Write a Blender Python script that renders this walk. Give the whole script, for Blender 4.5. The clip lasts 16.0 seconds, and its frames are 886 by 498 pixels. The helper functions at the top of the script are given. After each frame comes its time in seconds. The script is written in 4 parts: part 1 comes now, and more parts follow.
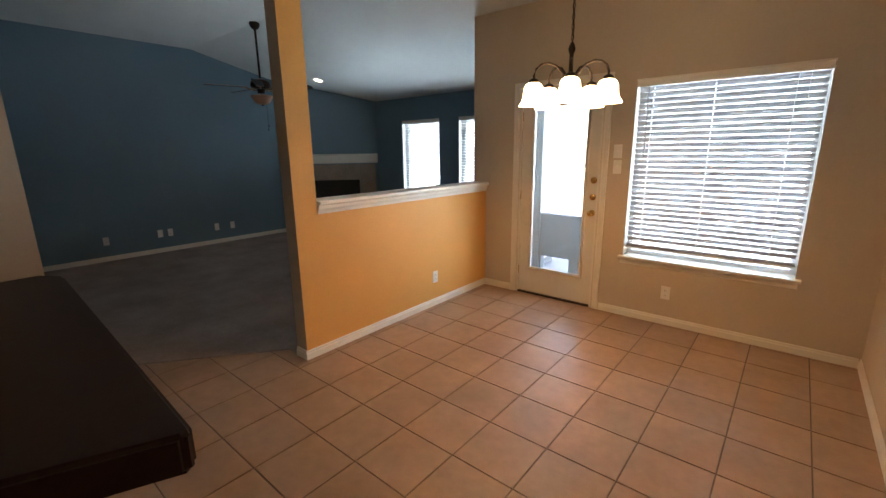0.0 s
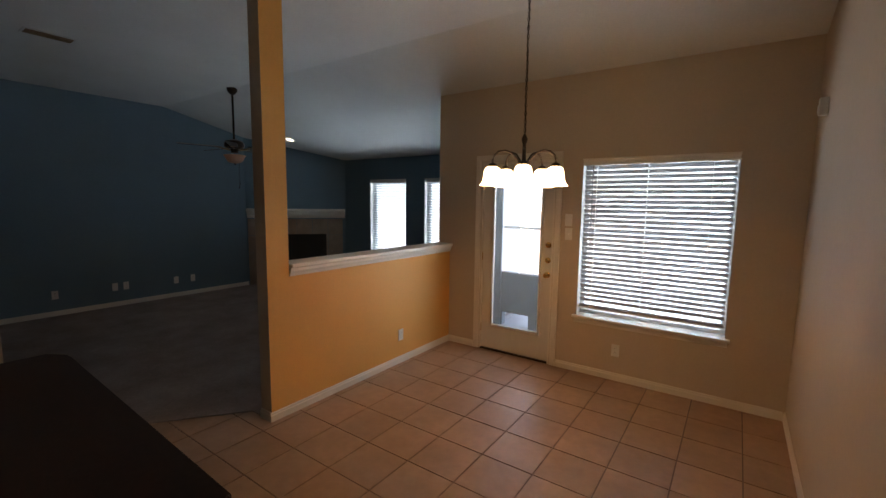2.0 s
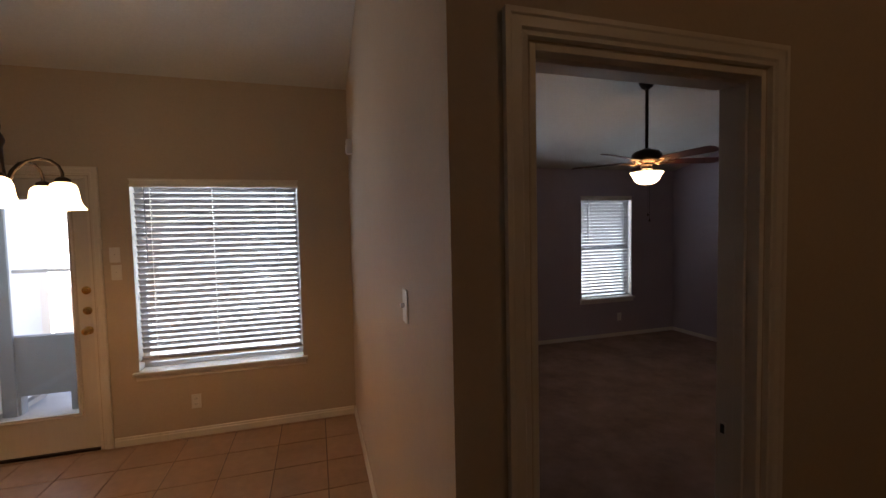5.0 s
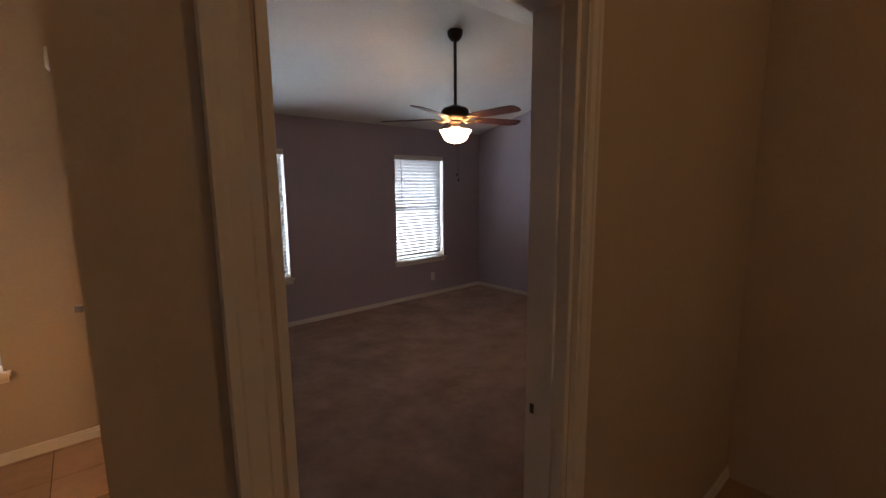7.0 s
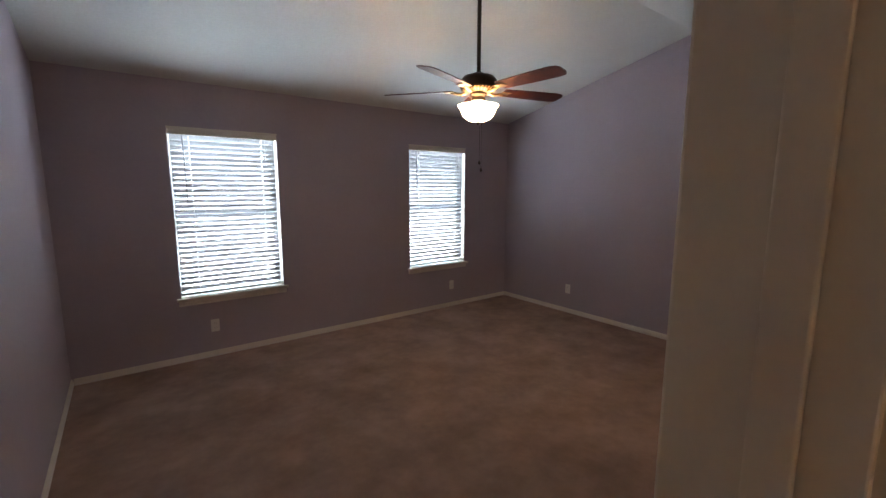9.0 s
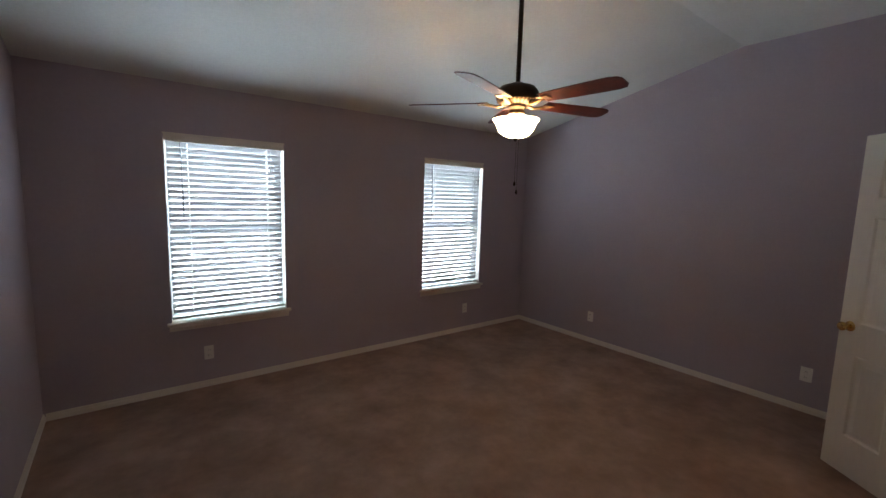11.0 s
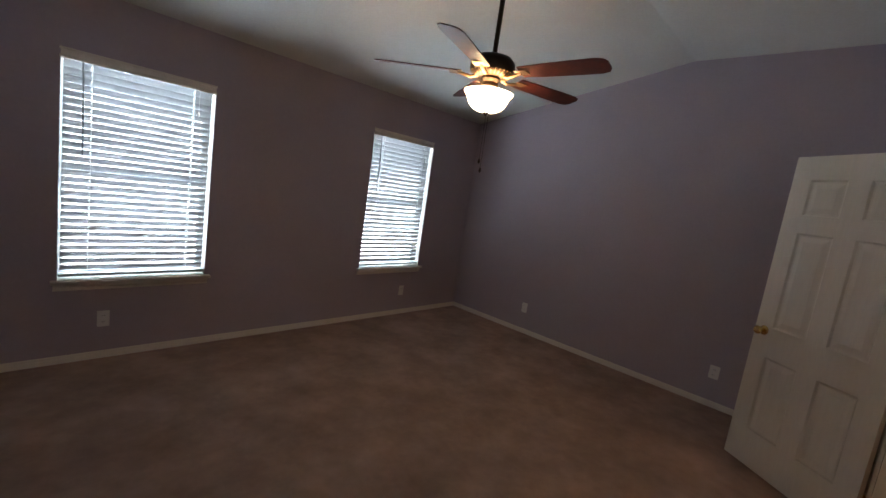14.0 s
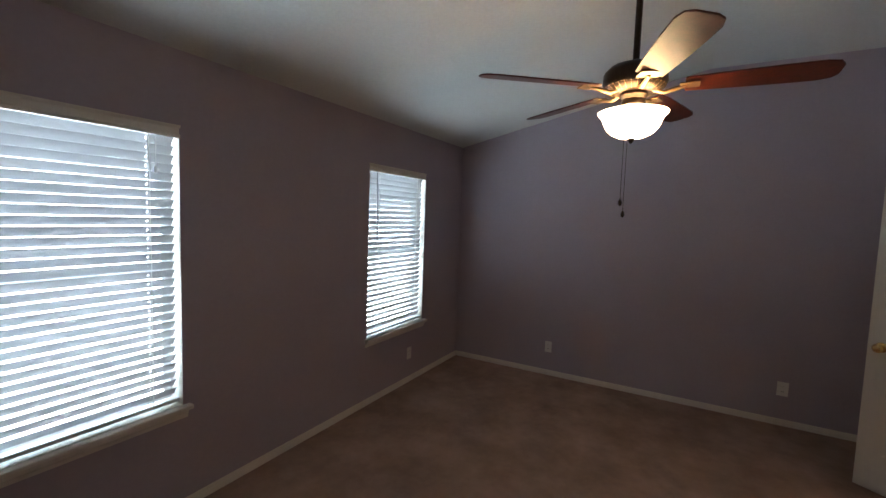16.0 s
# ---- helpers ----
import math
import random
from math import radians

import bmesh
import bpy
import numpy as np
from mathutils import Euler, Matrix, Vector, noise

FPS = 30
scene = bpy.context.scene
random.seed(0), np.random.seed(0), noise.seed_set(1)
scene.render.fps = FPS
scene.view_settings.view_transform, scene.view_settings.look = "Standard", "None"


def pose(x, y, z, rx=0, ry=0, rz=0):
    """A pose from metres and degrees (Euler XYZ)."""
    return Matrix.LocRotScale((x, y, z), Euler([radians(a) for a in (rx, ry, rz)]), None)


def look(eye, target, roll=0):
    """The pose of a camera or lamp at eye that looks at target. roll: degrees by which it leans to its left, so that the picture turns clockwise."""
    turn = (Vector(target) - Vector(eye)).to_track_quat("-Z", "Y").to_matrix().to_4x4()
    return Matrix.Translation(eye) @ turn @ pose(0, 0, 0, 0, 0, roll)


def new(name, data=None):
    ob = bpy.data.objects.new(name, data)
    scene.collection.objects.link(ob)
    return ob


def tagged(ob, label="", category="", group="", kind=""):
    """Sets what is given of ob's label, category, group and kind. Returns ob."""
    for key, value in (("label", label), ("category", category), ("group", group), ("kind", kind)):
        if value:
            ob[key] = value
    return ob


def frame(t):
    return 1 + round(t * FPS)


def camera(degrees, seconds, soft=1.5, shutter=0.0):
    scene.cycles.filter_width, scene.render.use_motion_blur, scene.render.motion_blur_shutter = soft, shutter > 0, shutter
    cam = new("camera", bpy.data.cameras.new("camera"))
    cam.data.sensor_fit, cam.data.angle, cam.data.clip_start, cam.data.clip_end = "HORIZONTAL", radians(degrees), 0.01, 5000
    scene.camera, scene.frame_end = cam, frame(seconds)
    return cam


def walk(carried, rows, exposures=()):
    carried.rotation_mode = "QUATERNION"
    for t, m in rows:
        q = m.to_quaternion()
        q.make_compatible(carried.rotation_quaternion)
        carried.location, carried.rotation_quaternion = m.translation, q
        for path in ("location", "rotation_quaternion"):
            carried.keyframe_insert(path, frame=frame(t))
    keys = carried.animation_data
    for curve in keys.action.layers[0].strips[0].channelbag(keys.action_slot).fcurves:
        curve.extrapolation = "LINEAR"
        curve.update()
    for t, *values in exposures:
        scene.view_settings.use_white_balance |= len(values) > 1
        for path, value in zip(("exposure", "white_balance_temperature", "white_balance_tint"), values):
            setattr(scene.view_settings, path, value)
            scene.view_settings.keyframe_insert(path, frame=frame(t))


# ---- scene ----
cam = camera(93.1, 16.0)
PATH = [
    (0, (0.217, 0.47, 1.509), (-1.034, 1.962, 1.05), -0.7),
    (0.5, (0.256, 0.428, 1.534), (-0.934, 1.984, 1.133), -0.8),
    (1, (0.288, 0.379, 1.569), (-0.873, 1.97, 1.222), -0.8),
    (1.5, (0.301, 0.346, 1.611), (-0.883, 1.929, 1.307), -0.3),
    (2, (0.319, 0.309, 1.645), (-0.82, 1.937, 1.419), 0.8),
    (2.5, (0.319, 0.271, 1.661), (-0.709, 1.968, 1.415), 1.1),
    (3, (0.315, 0.258, 1.655), (-0.709, 1.953, 1.378), 0.5),
    (3.5, (0.327, 0.311, 1.641), (-0.487, 2.122, 1.402), 0.5),
    (4, (0.345, 0.386, 1.658), (0.003, 2.345, 1.452), -0.5),
    (4.5, (0.426, 0.517, 1.635), (0.605, 2.506, 1.531), -1.7),
    (5, (0.44, 0.583, 1.629), (1.018, 2.495, 1.531), -1.2),
    (5.2, (0.434, 0.611, 1.61), (1.176, 2.462, 1.463), -1.2),
    (7.5, (0.852, 1.028, 1.597), (2.177, 2.499, 1.315), -1.6),
    (8, (0.959, 1.192, 1.561), (2.313, 2.643, 1.32), -3.1),
    (8.5, (1.126, 1.328, 1.527), (2.438, 2.819, 1.282), -1.4),
    (9, (1.299, 1.45, 1.534), (2.498, 3.025, 1.249), 0.1),
    (11.5, (1.381, 1.872, 1.624), (2.576, 3.46, 1.402), 2.0),
    (12, (1.347, 1.862, 1.627), (2.516, 3.472, 1.417), 1.9),
    (12.5, (1.325, 1.857, 1.627), (2.521, 3.447, 1.42), 2.5),
    (13, (1.309, 1.867, 1.62), (2.533, 3.432, 1.397), 3.2),
    (13.5, (1.331, 1.912, 1.568), (2.605, 3.426, 1.282), 5.0),
    (14, (1.379, 2.067, 1.516), (2.834, 3.412, 1.242), 8.3),
    (14.5, (1.398, 2.338, 1.517), (2.87, 3.65, 1.184), 5.6),
    (15, (1.412, 2.676, 1.551), (2.957, 3.904, 1.228), 4.3),
    (15.5, (1.365, 3.021, 1.595), (2.953, 4.213, 1.356), -0.2),
    (16, (1.312, 3.401, 1.625), (3.042, 4.393, 1.472), 1.9),
]
# seconds, stops, kelvin, tint
EXPOSURES = [(0.0, 3.97, 6500, 12), (0.5, 3.65, 6500, 13), (1.0, 3.42, 6500, 14), (1.5, 3.16, 6550, 15), (2.0, 3.00, 6650, 16), (3.0, 2.96, 6750, 18),
             (3.5, 2.98, 6850, 20), (4.0, 2.84, 6850, 22), (5.0, 2.76, 6850, 22), (7.5, 4.27, 6900, 21), (8.0, 4.52, 6950, 18),
             (9.0, 4.48, 6600, 15), (11.5, 4.14, 6580, 12), (12.5, 4.12, 6580, 12), (14.0, 4.08, 6580, 12), (16.0, 4.06, 6500, 10)]
walk(cam, [(t, look(e, g, r)) for t, e, g, r in PATH], EXPOSURES)

# ---- world and light ----
world = bpy.data.worlds.new("sky")
scene.world = world
world.use_nodes = True
wn = world.node_tree
sky = wn.nodes.new("ShaderNodeTexSky")
sky.sky_type = "NISHITA"
sky.sun_disc = False
sky.sun_elevation, sky.sun_rotation = radians(58), radians(200)
wn.nodes["Background"].inputs["Strength"].default_value = 0.12
wn.links.new(sky.outputs[0], wn.nodes["Background"].inputs["Color"])


def lamp(name, kind, m, energy, color, **k):
    d = bpy.data.lights.new(name, kind)
    d.energy, d.color = energy, color
    if kind == "AREA":
        d.shape, d.size, d.size_y = "RECTANGLE", k["size"][0], k["size"][1]
    elif kind == "SUN":
        d.angle = radians(0.6)
    else:
        d.shadow_soft_size = k.get("radius", 0.03)
    ob = new(name, d)
    ob.matrix_basis = m
    return ob


SUN_DIR = Vector((0.19, 0.5, -0.85))
lamp("sun", "SUN", look((0, 0, 20), Vector((0, 0, 20)) + SUN_DIR), 3.0, (1, 0.95, 0.87))

DAY = (0.66, 0.86, 1.0)
WARM = (1.0, 0.48, 0.17)
DAY_N, DAY_B, DAY_L = 2.1, 3.2, 4.2      # watts for each square metre
CHAND = (-0.845, 2.873)
FAN = (3.246, 3.622)
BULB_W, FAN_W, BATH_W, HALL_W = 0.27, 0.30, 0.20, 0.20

# ---- materials ----
def ramp(nt, src, stops):
    r = nt.nodes.new("ShaderNodeValToRGB")
    while len(r.color_ramp.elements) < len(stops):
        r.color_ramp.elements.new(0.5)
    for e, (p, c) in zip(r.color_ramp.elements, stops):
        e.position, e.color = p, (*c, 1)
    nt.links.new(src, r.inputs[0])
    return r.outputs[0]


def tex(nt, coord, scale, detail=4.0, rough=0.55, stretch=None):
    n = nt.nodes.new("ShaderNodeTexNoise")
    n.inputs["Scale"].default_value, n.inputs["Detail"].default_value, n.inputs["Roughness"].default_value = scale, detail, rough
    if stretch:
        mp = nt.nodes.new("ShaderNodeMapping")
        mp.inputs["Scale"].default_value = stretch
        nt.links.new(coord, mp.inputs[0])
        coord = mp.outputs[0]
    nt.links.new(coord, n.inputs["Vector"])
    return n.outputs["Fac"]


def material(name, color, rough=0.6, metal=0.0, big=(1.2, 0.06), fine=(60.0, 0.05), bump=(180.0, 0.1, 0.001), stretch=None,
             rand=0.0, spec=0.5, emit=0.0, emit_color=None):
    """A surface with stains at one scale, grain at a second and fine relief."""
    m = bpy.data.materials.new(name)
    m.use_nodes = True
    nt = m.node_tree
    p = nt.nodes["Principled BSDF"]
    p.inputs["Roughness"].default_value, p.inputs["Metallic"].default_value = rough, metal
    p.inputs["Specular IOR Level"].default_value = spec
    coord = nt.nodes.new("ShaderNodeNewGeometry").outputs["Position"]
    c = [min(1, v) for v in color]

    def spread(k):
        return [(0.3, [v * (1 - k) for v in c]), (0.7, [min(1, v * (1 + k)) for v in c])]
    col = ramp(nt, tex(nt, coord, big[0], 5.0, 0.6, stretch), spread(big[1]))
    g = ramp(nt, tex(nt, coord, fine[0], 3.0, 0.6, stretch), [(0.3, (1 - fine[1],) * 3), (0.7, (1, 1, 1))])
    mx = nt.nodes.new("ShaderNodeMix")
    mx.data_type, mx.blend_type = "RGBA", "MULTIPLY"
    mx.inputs[0].default_value = 1
    nt.links.new(col, mx.inputs[6])
    nt.links.new(g, mx.inputs[7])
    out = mx.outputs[2]
    if rand:
        oi = nt.nodes.new("ShaderNodeObjectInfo")
        hs = nt.nodes.new("ShaderNodeHueSaturation")
        mr = nt.nodes.new("ShaderNodeMapRange")
        mr.inputs["To Min"].default_value, mr.inputs["To Max"].default_value = 1 - rand, 1 + rand
        nt.links.new(oi.outputs["Random"], mr.inputs["Value"])
        nt.links.new(mr.outputs[0], hs.inputs["Value"])
        nt.links.new(out, hs.inputs["Color"])
        out = hs.outputs[0]
    nt.links.new(out, p.inputs["Base Color"])
    if bump:
        b = nt.nodes.new("ShaderNodeBump")
        b.inputs["Strength"].default_value, b.inputs["Distance"].default_value = bump[1], bump[2]
        nt.links.new(tex(nt, coord, bump[0], 3.0, 0.5, stretch), b.inputs["Height"])
        nt.links.new(b.outputs[0], p.inputs["Normal"])
    if emit:
        p.inputs["Emission Color"].default_value = (*(emit_color or color), 1)
        p.inputs["Emission Strength"].default_value = emit
    return m


def glass(name, color=(1, 1, 1)):
    m = bpy.data.materials.new(name)
    m.use_nodes = True
    p = m.node_tree.nodes["Principled BSDF"]
    p.inputs["Base Color"].default_value = (*color, 1)
    p.inputs["Roughness"].default_value, p.inputs["IOR"].default_value = 0.02, 1.45
    p.inputs["Transmission Weight"].default_value = 1
    return m


def sheer(name, color, amount):
    """Thin white plastic or frosted glass that lets some light through."""
    m = material(name, color, 0.4, big=(3, 0.02), fine=(80, 0.02), bump=None)
    nt = m.node_tree
    t = nt.nodes.new("ShaderNodeBsdfTranslucent")
    t.inputs[0].default_value = (*color, 1)
    mix = nt.nodes.new("ShaderNodeMixShader")
    mix.inputs[0].default_value = amount
    nt.links.new(nt.nodes["Principled BSDF"].outputs[0], mix.inputs[1])
    nt.links.new(t.outputs[0], mix.inputs[2])
    nt.links.new(mix.outputs[0], nt.nodes["Material Output"].inputs[0])
    return m


PEEL = (140.0, 0.25, 0.0015)
BEIGE = material("beige_wall_paint", (0.50, 0.41, 0.31), 0.7, big=(0.9, 0.05), fine=(50, 0.05), bump=PEEL)
ORANGE = material("orange_wall_paint", (0.66, 0.33, 0.075), 0.65, big=(0.9, 0.05), fine=(50, 0.05), bump=PEEL)
BLUE = material("slate_blue_wall_paint", (0.132, 0.204, 0.253), 0.7, big=(0.9, 0.06), fine=(50, 0.06), bump=PEEL)
MAUVE = material("lavender_wall_paint", (0.39, 0.333, 0.378), 0.7, big=(0.9, 0.05), fine=(50, 0.05), bump=PEEL)
CEIL = material("ceiling_paint", (0.62, 0.61, 0.58), 0.85, big=(1.1, 0.05), fine=(60, 0.08), bump=(90.0, 0.35, 0.003))
TRIM = material("white_trim_paint", (0.70, 0.65, 0.57), 0.4, big=(2, 0.04), fine=(90, 0.04), bump=(60, 0.06, 0.001))
DOORP = material("white_door_paint", (0.62, 0.58, 0.52), 0.42, big=(1.5, 0.04), fine=(70, 0.05), bump=(40, 0.08, 0.001), stretch=(1, 1, 0.15))
PLATE = material("white_plastic", (0.72, 0.70, 0.66), 0.35, big=(5, 0.03), fine=(90, 0.02), bump=None)
# near-black colour painted as the shade inside slots, latch hole and duct
SLOT = material("hole_shade", (0.03, 0.03, 0.03), 0.6, bump=None)
TILE = material("tan_floor_tile", (0.39, 0.25, 0.16), 0.44, big=(3.2, 0.11), fine=(15, 0.15), bump=(70, 0.10, 0.001), rand=0.06, spec=0.4)
GROUT = material("brown_grout", (0.165, 0.11, 0.078), 0.9, big=(2, 0.15), fine=(120, 0.2), bump=(200, 0.3, 0.002))
CARPET_L = material("grey_brown_carpet", (0.37, 0.30, 0.265), 0.95, big=(2.4, 0.2), fine=(40, 0.16), bump=(420, 0.8, 0.006), spec=0.1)
CARPET_B = material("beige_carpet", (0.37, 0.25, 0.203), 0.95, big=(2.6, 0.24), fine=(9, 0.14), bump=(420, 0.8, 0.006), spec=0.1)
COUNTER = material("dark_brown_laminate", (0.034, 0.015, 0.010), 0.5, big=(5, 0.2), fine=(90, 0.3), bump=(200, 0.05, 0.0005), spec=0.25)
BRONZE = material("dark_bronze_metal", (0.05, 0.032, 0.022), 0.38, 0.85, big=(6, 0.2), fine=(80, 0.2), bump=(90, 0.1, 0.0005))
BRASS = material("polished_brass", (0.75, 0.52, 0.20), 0.2, 1.0, big=(9, 0.08), fine=(90, 0.05), bump=None)
ANTIQUE = material("antique_brass", (0.30, 0.19, 0.10), 0.42, 0.7, big=(8, 0.2), fine=(80, 0.2), bump=(90, 0.1, 0.0005))
CHERRY = material("cherry_wood_blade", (0.10, 0.018, 0.01), 0.48, spec=0.4, big=(4, 0.25), fine=(30, 0.3), bump=(60, 0.1, 0.0006), stretch=(4, 4, 4))
BLADE_D = material("dark_walnut_blade", (0.035, 0.022, 0.016), 0.4, big=(4, 0.25), fine=(30, 0.3), bump=(60, 0.1, 0.0006))
SLATE = material("fireplace_tile", (0.32, 0.25, 0.195), 0.45, big=(4, 0.15), fine=(40, 0.15), bump=(60, 0.15, 0.001), rand=0.06)
SOOT = material("black_firebox_metal", (0.012, 0.012, 0.013), 0.5, 0.3, bump=(70, 0.2, 0.001))
BRICK = material("exterior_brick_wall", (0.34, 0.22, 0.17), 0.85, big=(3, 0.15), fine=(60, 0.2), bump=(60, 0.4, 0.004))
SIDING = material("pale_grey_siding", (0.78, 0.79, 0.78), 0.7, big=(2, 0.06), fine=(60, 0.1), bump=(60, 0.3, 0.003))
CONCRETE = material("patio_concrete", (0.42, 0.41, 0.39), 0.85, big=(1.5, 0.1), fine=(80, 0.15), bump=(120, 0.3, 0.002))
# shade under the patio roof is put into this blue-grey
STUCCO = material("shaded_grey_stucco", (0.22, 0.245, 0.262), 0.8, big=(0.8, 0.08), fine=(60, 0.08), bump=(60, 0.3, 0.003))
LAWN = material("dry_lawn", (0.16, 0.17, 0.07), 0.95, big=(0.6, 0.25), fine=(40, 0.4), bump=(60, 0.8, 0.02))
FENCEW = material("pale_fence_wood", (0.52, 0.47, 0.41), 0.85, big=(2, 0.15), fine=(40, 0.25), bump=(60, 0.4, 0.003), stretch=(1, 1, 0.1), rand=0.12)
VINYL = material("white_window_vinyl", (0.75, 0.75, 0.74), 0.4, big=(3, 0.03), fine=(60, 0.03), bump=None)
# white slats: their backlit shade is put into this darker base colour
SLAT = material("darkened_blind_slat", (0.43, 0.425, 0.43), 0.45, big=(3, 0.03), fine=(80, 0.03), bump=None)
CORD = material("white_blind_cord", (0.75, 0.75, 0.73), 0.8, bump=None)
WAND = material("clear_grey_wand", (0.30, 0.30, 0.32), 0.2, bump=None)
PANE = glass("window_glass")
SHADE = material("lit_frosted_glass", (0.85, 0.80, 0.70), 0.4, bump=None, emit=1.2, emit_color=(1.0, 0.70, 0.36))
BOWL = material("lit_alabaster_bowl", (0.85, 0.80, 0.70), 0.4, bump=None, emit=1.15, emit_color=(1.0, 0.74, 0.42))
BOWL_OFF = sheer("amber_glass_shade", (0.55, 0.28, 0.18), 0.5)
CAN = material("lit_recessed_lens", (0.9, 0.88, 0.8), 0.5, bump=None, emit=0.9, emit_color=(1.0, 0.86, 0.66))


# ---- mesh helpers ----
def box(bm, x0, y0, z0, x1, y1, z1, bevel=0.0):
    g = bmesh.ops.create_cube(bm, size=1.0, matrix=Matrix.Translation(((x0 + x1) / 2, (y0 + y1) / 2, (z0 + z1) / 2))
                              @ Matrix.Diagonal((abs(x1 - x0), abs(y1 - y0), abs(z1 - z0), 1)))
    if bevel:
        es = list({e for v in g["verts"] for e in v.link_edges})
        bmesh.ops.bevel(bm, geom=es, offset=bevel, segments=2, affect="EDGES", profile=0.5)
    return bm


def lathe(bm, profile, segs=24, at=(0, 0, 0)):
    rings = []
    for r, z in profile:
        if r < 1e-5:
            rings.append([bm.verts.new((at[0], at[1], at[2] + z))])
        else:
            rings.append([bm.verts.new((at[0] + r * math.cos(2 * math.pi * k / segs), at[1] + r * math.sin(2 * math.pi * k / segs), at[2] + z))
                          for k in range(segs)])
    for a, b in zip(rings, rings[1:]):
        for k in range(segs):
            l = (k + 1) % segs
            if len(a) == 1 and len(b) == 1:
                continue
            if len(a) == 1:
                bm.faces.new((a[0], b[l], b[k]))
            elif len(b) == 1:
                bm.faces.new((a[k], a[l], b[0]))
            else:
                bm.faces.new((a[k], a[l], b[l], b[k]))
    bmesh.ops.recalc_face_normals(bm, faces=bm.faces[:])
    return bm


def tube(bm, pts, r, segs=10):
    pts = [Vector(p) for p in pts]
    rings = []
    for i, p in enumerate(pts):
        d = (pts[min(i + 1, len(pts) - 1)] - pts[max(i - 1, 0)]).normalized()
        u = d.cross(Vector((0.31, 0.27, 0.91))).normalized()
        w = d.cross(u)
        rings.append([bm.verts.new(p + r * (math.cos(2 * math.pi * k / segs) * u + math.sin(2 * math.pi * k / segs) * w)) for k in range(segs)])
    for a, b in zip(rings, rings[1:]):
        for k in range(segs):
            bm.faces.new((a[k], a[(k + 1) % segs], b[(k + 1) % segs], b[k]))
    bm.faces.new(rings[0][::-1])
    bm.faces.new(rings[-1])
    bmesh.ops.recalc_face_normals(bm, faces=bm.faces[:])
    return bm


def prism(bm, poly, z0, z1):
    lo = [bm.verts.new((x, y, z0)) for x, y in poly]
    hi = [bm.verts.new((x, y, z1)) for x, y in poly]
    n = len(poly)
    bm.faces.new(lo[::-1])
    bm.faces.new(hi)
    for k in range(n):
        bm.faces.new((lo[k], lo[(k + 1) % n], hi[(k + 1) % n], hi[k]))
    bmesh.ops.recalc_face_normals(bm, faces=bm.faces[:])
    return bm


def extrude(bm, profile, p0, p1, out):
    """A moulding: profile points (outwards, up) swept from p0 to p1; out is the way it stands out."""
    a, b, o = Vector(p0), Vector(p1), Vector(out)
    up = Vector((0, 0, 1))
    ra = [bm.verts.new(a + o * q + up * w) for q, w in profile]
    rb = [bm.verts.new(b + o * q + up * w) for q, w in profile]
    n = len(profile)
    for k in range(n):
        bm.faces.new((ra[k], ra[(k + 1) % n], rb[(k + 1) % n], rb[k]))
    bm.faces.new(ra[::-1])
    bm.faces.new(rb)
    bmesh.ops.recalc_face_normals(bm, faces=bm.faces[:])
    return bm


def mesh_of(name, bm, mats, smooth=False):
    me = bpy.data.meshes.new(name)
    bm.to_mesh(me)
    bm.free()
    for m in (mats if isinstance(mats, (list, tuple)) else [mats]):
        me.materials.append(m)
    if smooth:
        me.shade_smooth()
        me.set_sharp_from_angle(angle=radians(40))
    return me


def part(name, bm, mat, parent=None, label="", smooth=False, m=None):
    ob = new(name, mesh_of(name, bm, mat, smooth))
    ob.parent = parent
    if m is not None:
        ob.matrix_basis = m
    return tagged(ob, label) if label else ob


def thing(name, m, label, category, group=""):
    ob = new(name)
    ob.matrix_basis = m
    ob.empty_display_size = 0.1
    return tagged(ob, label, category, group)


def struct(name, bm, mat, label, category="", smooth=False):
    return tagged(part(name, bm, mat, None, "", smooth), label, category or name.split("_")[0], "", "structure")


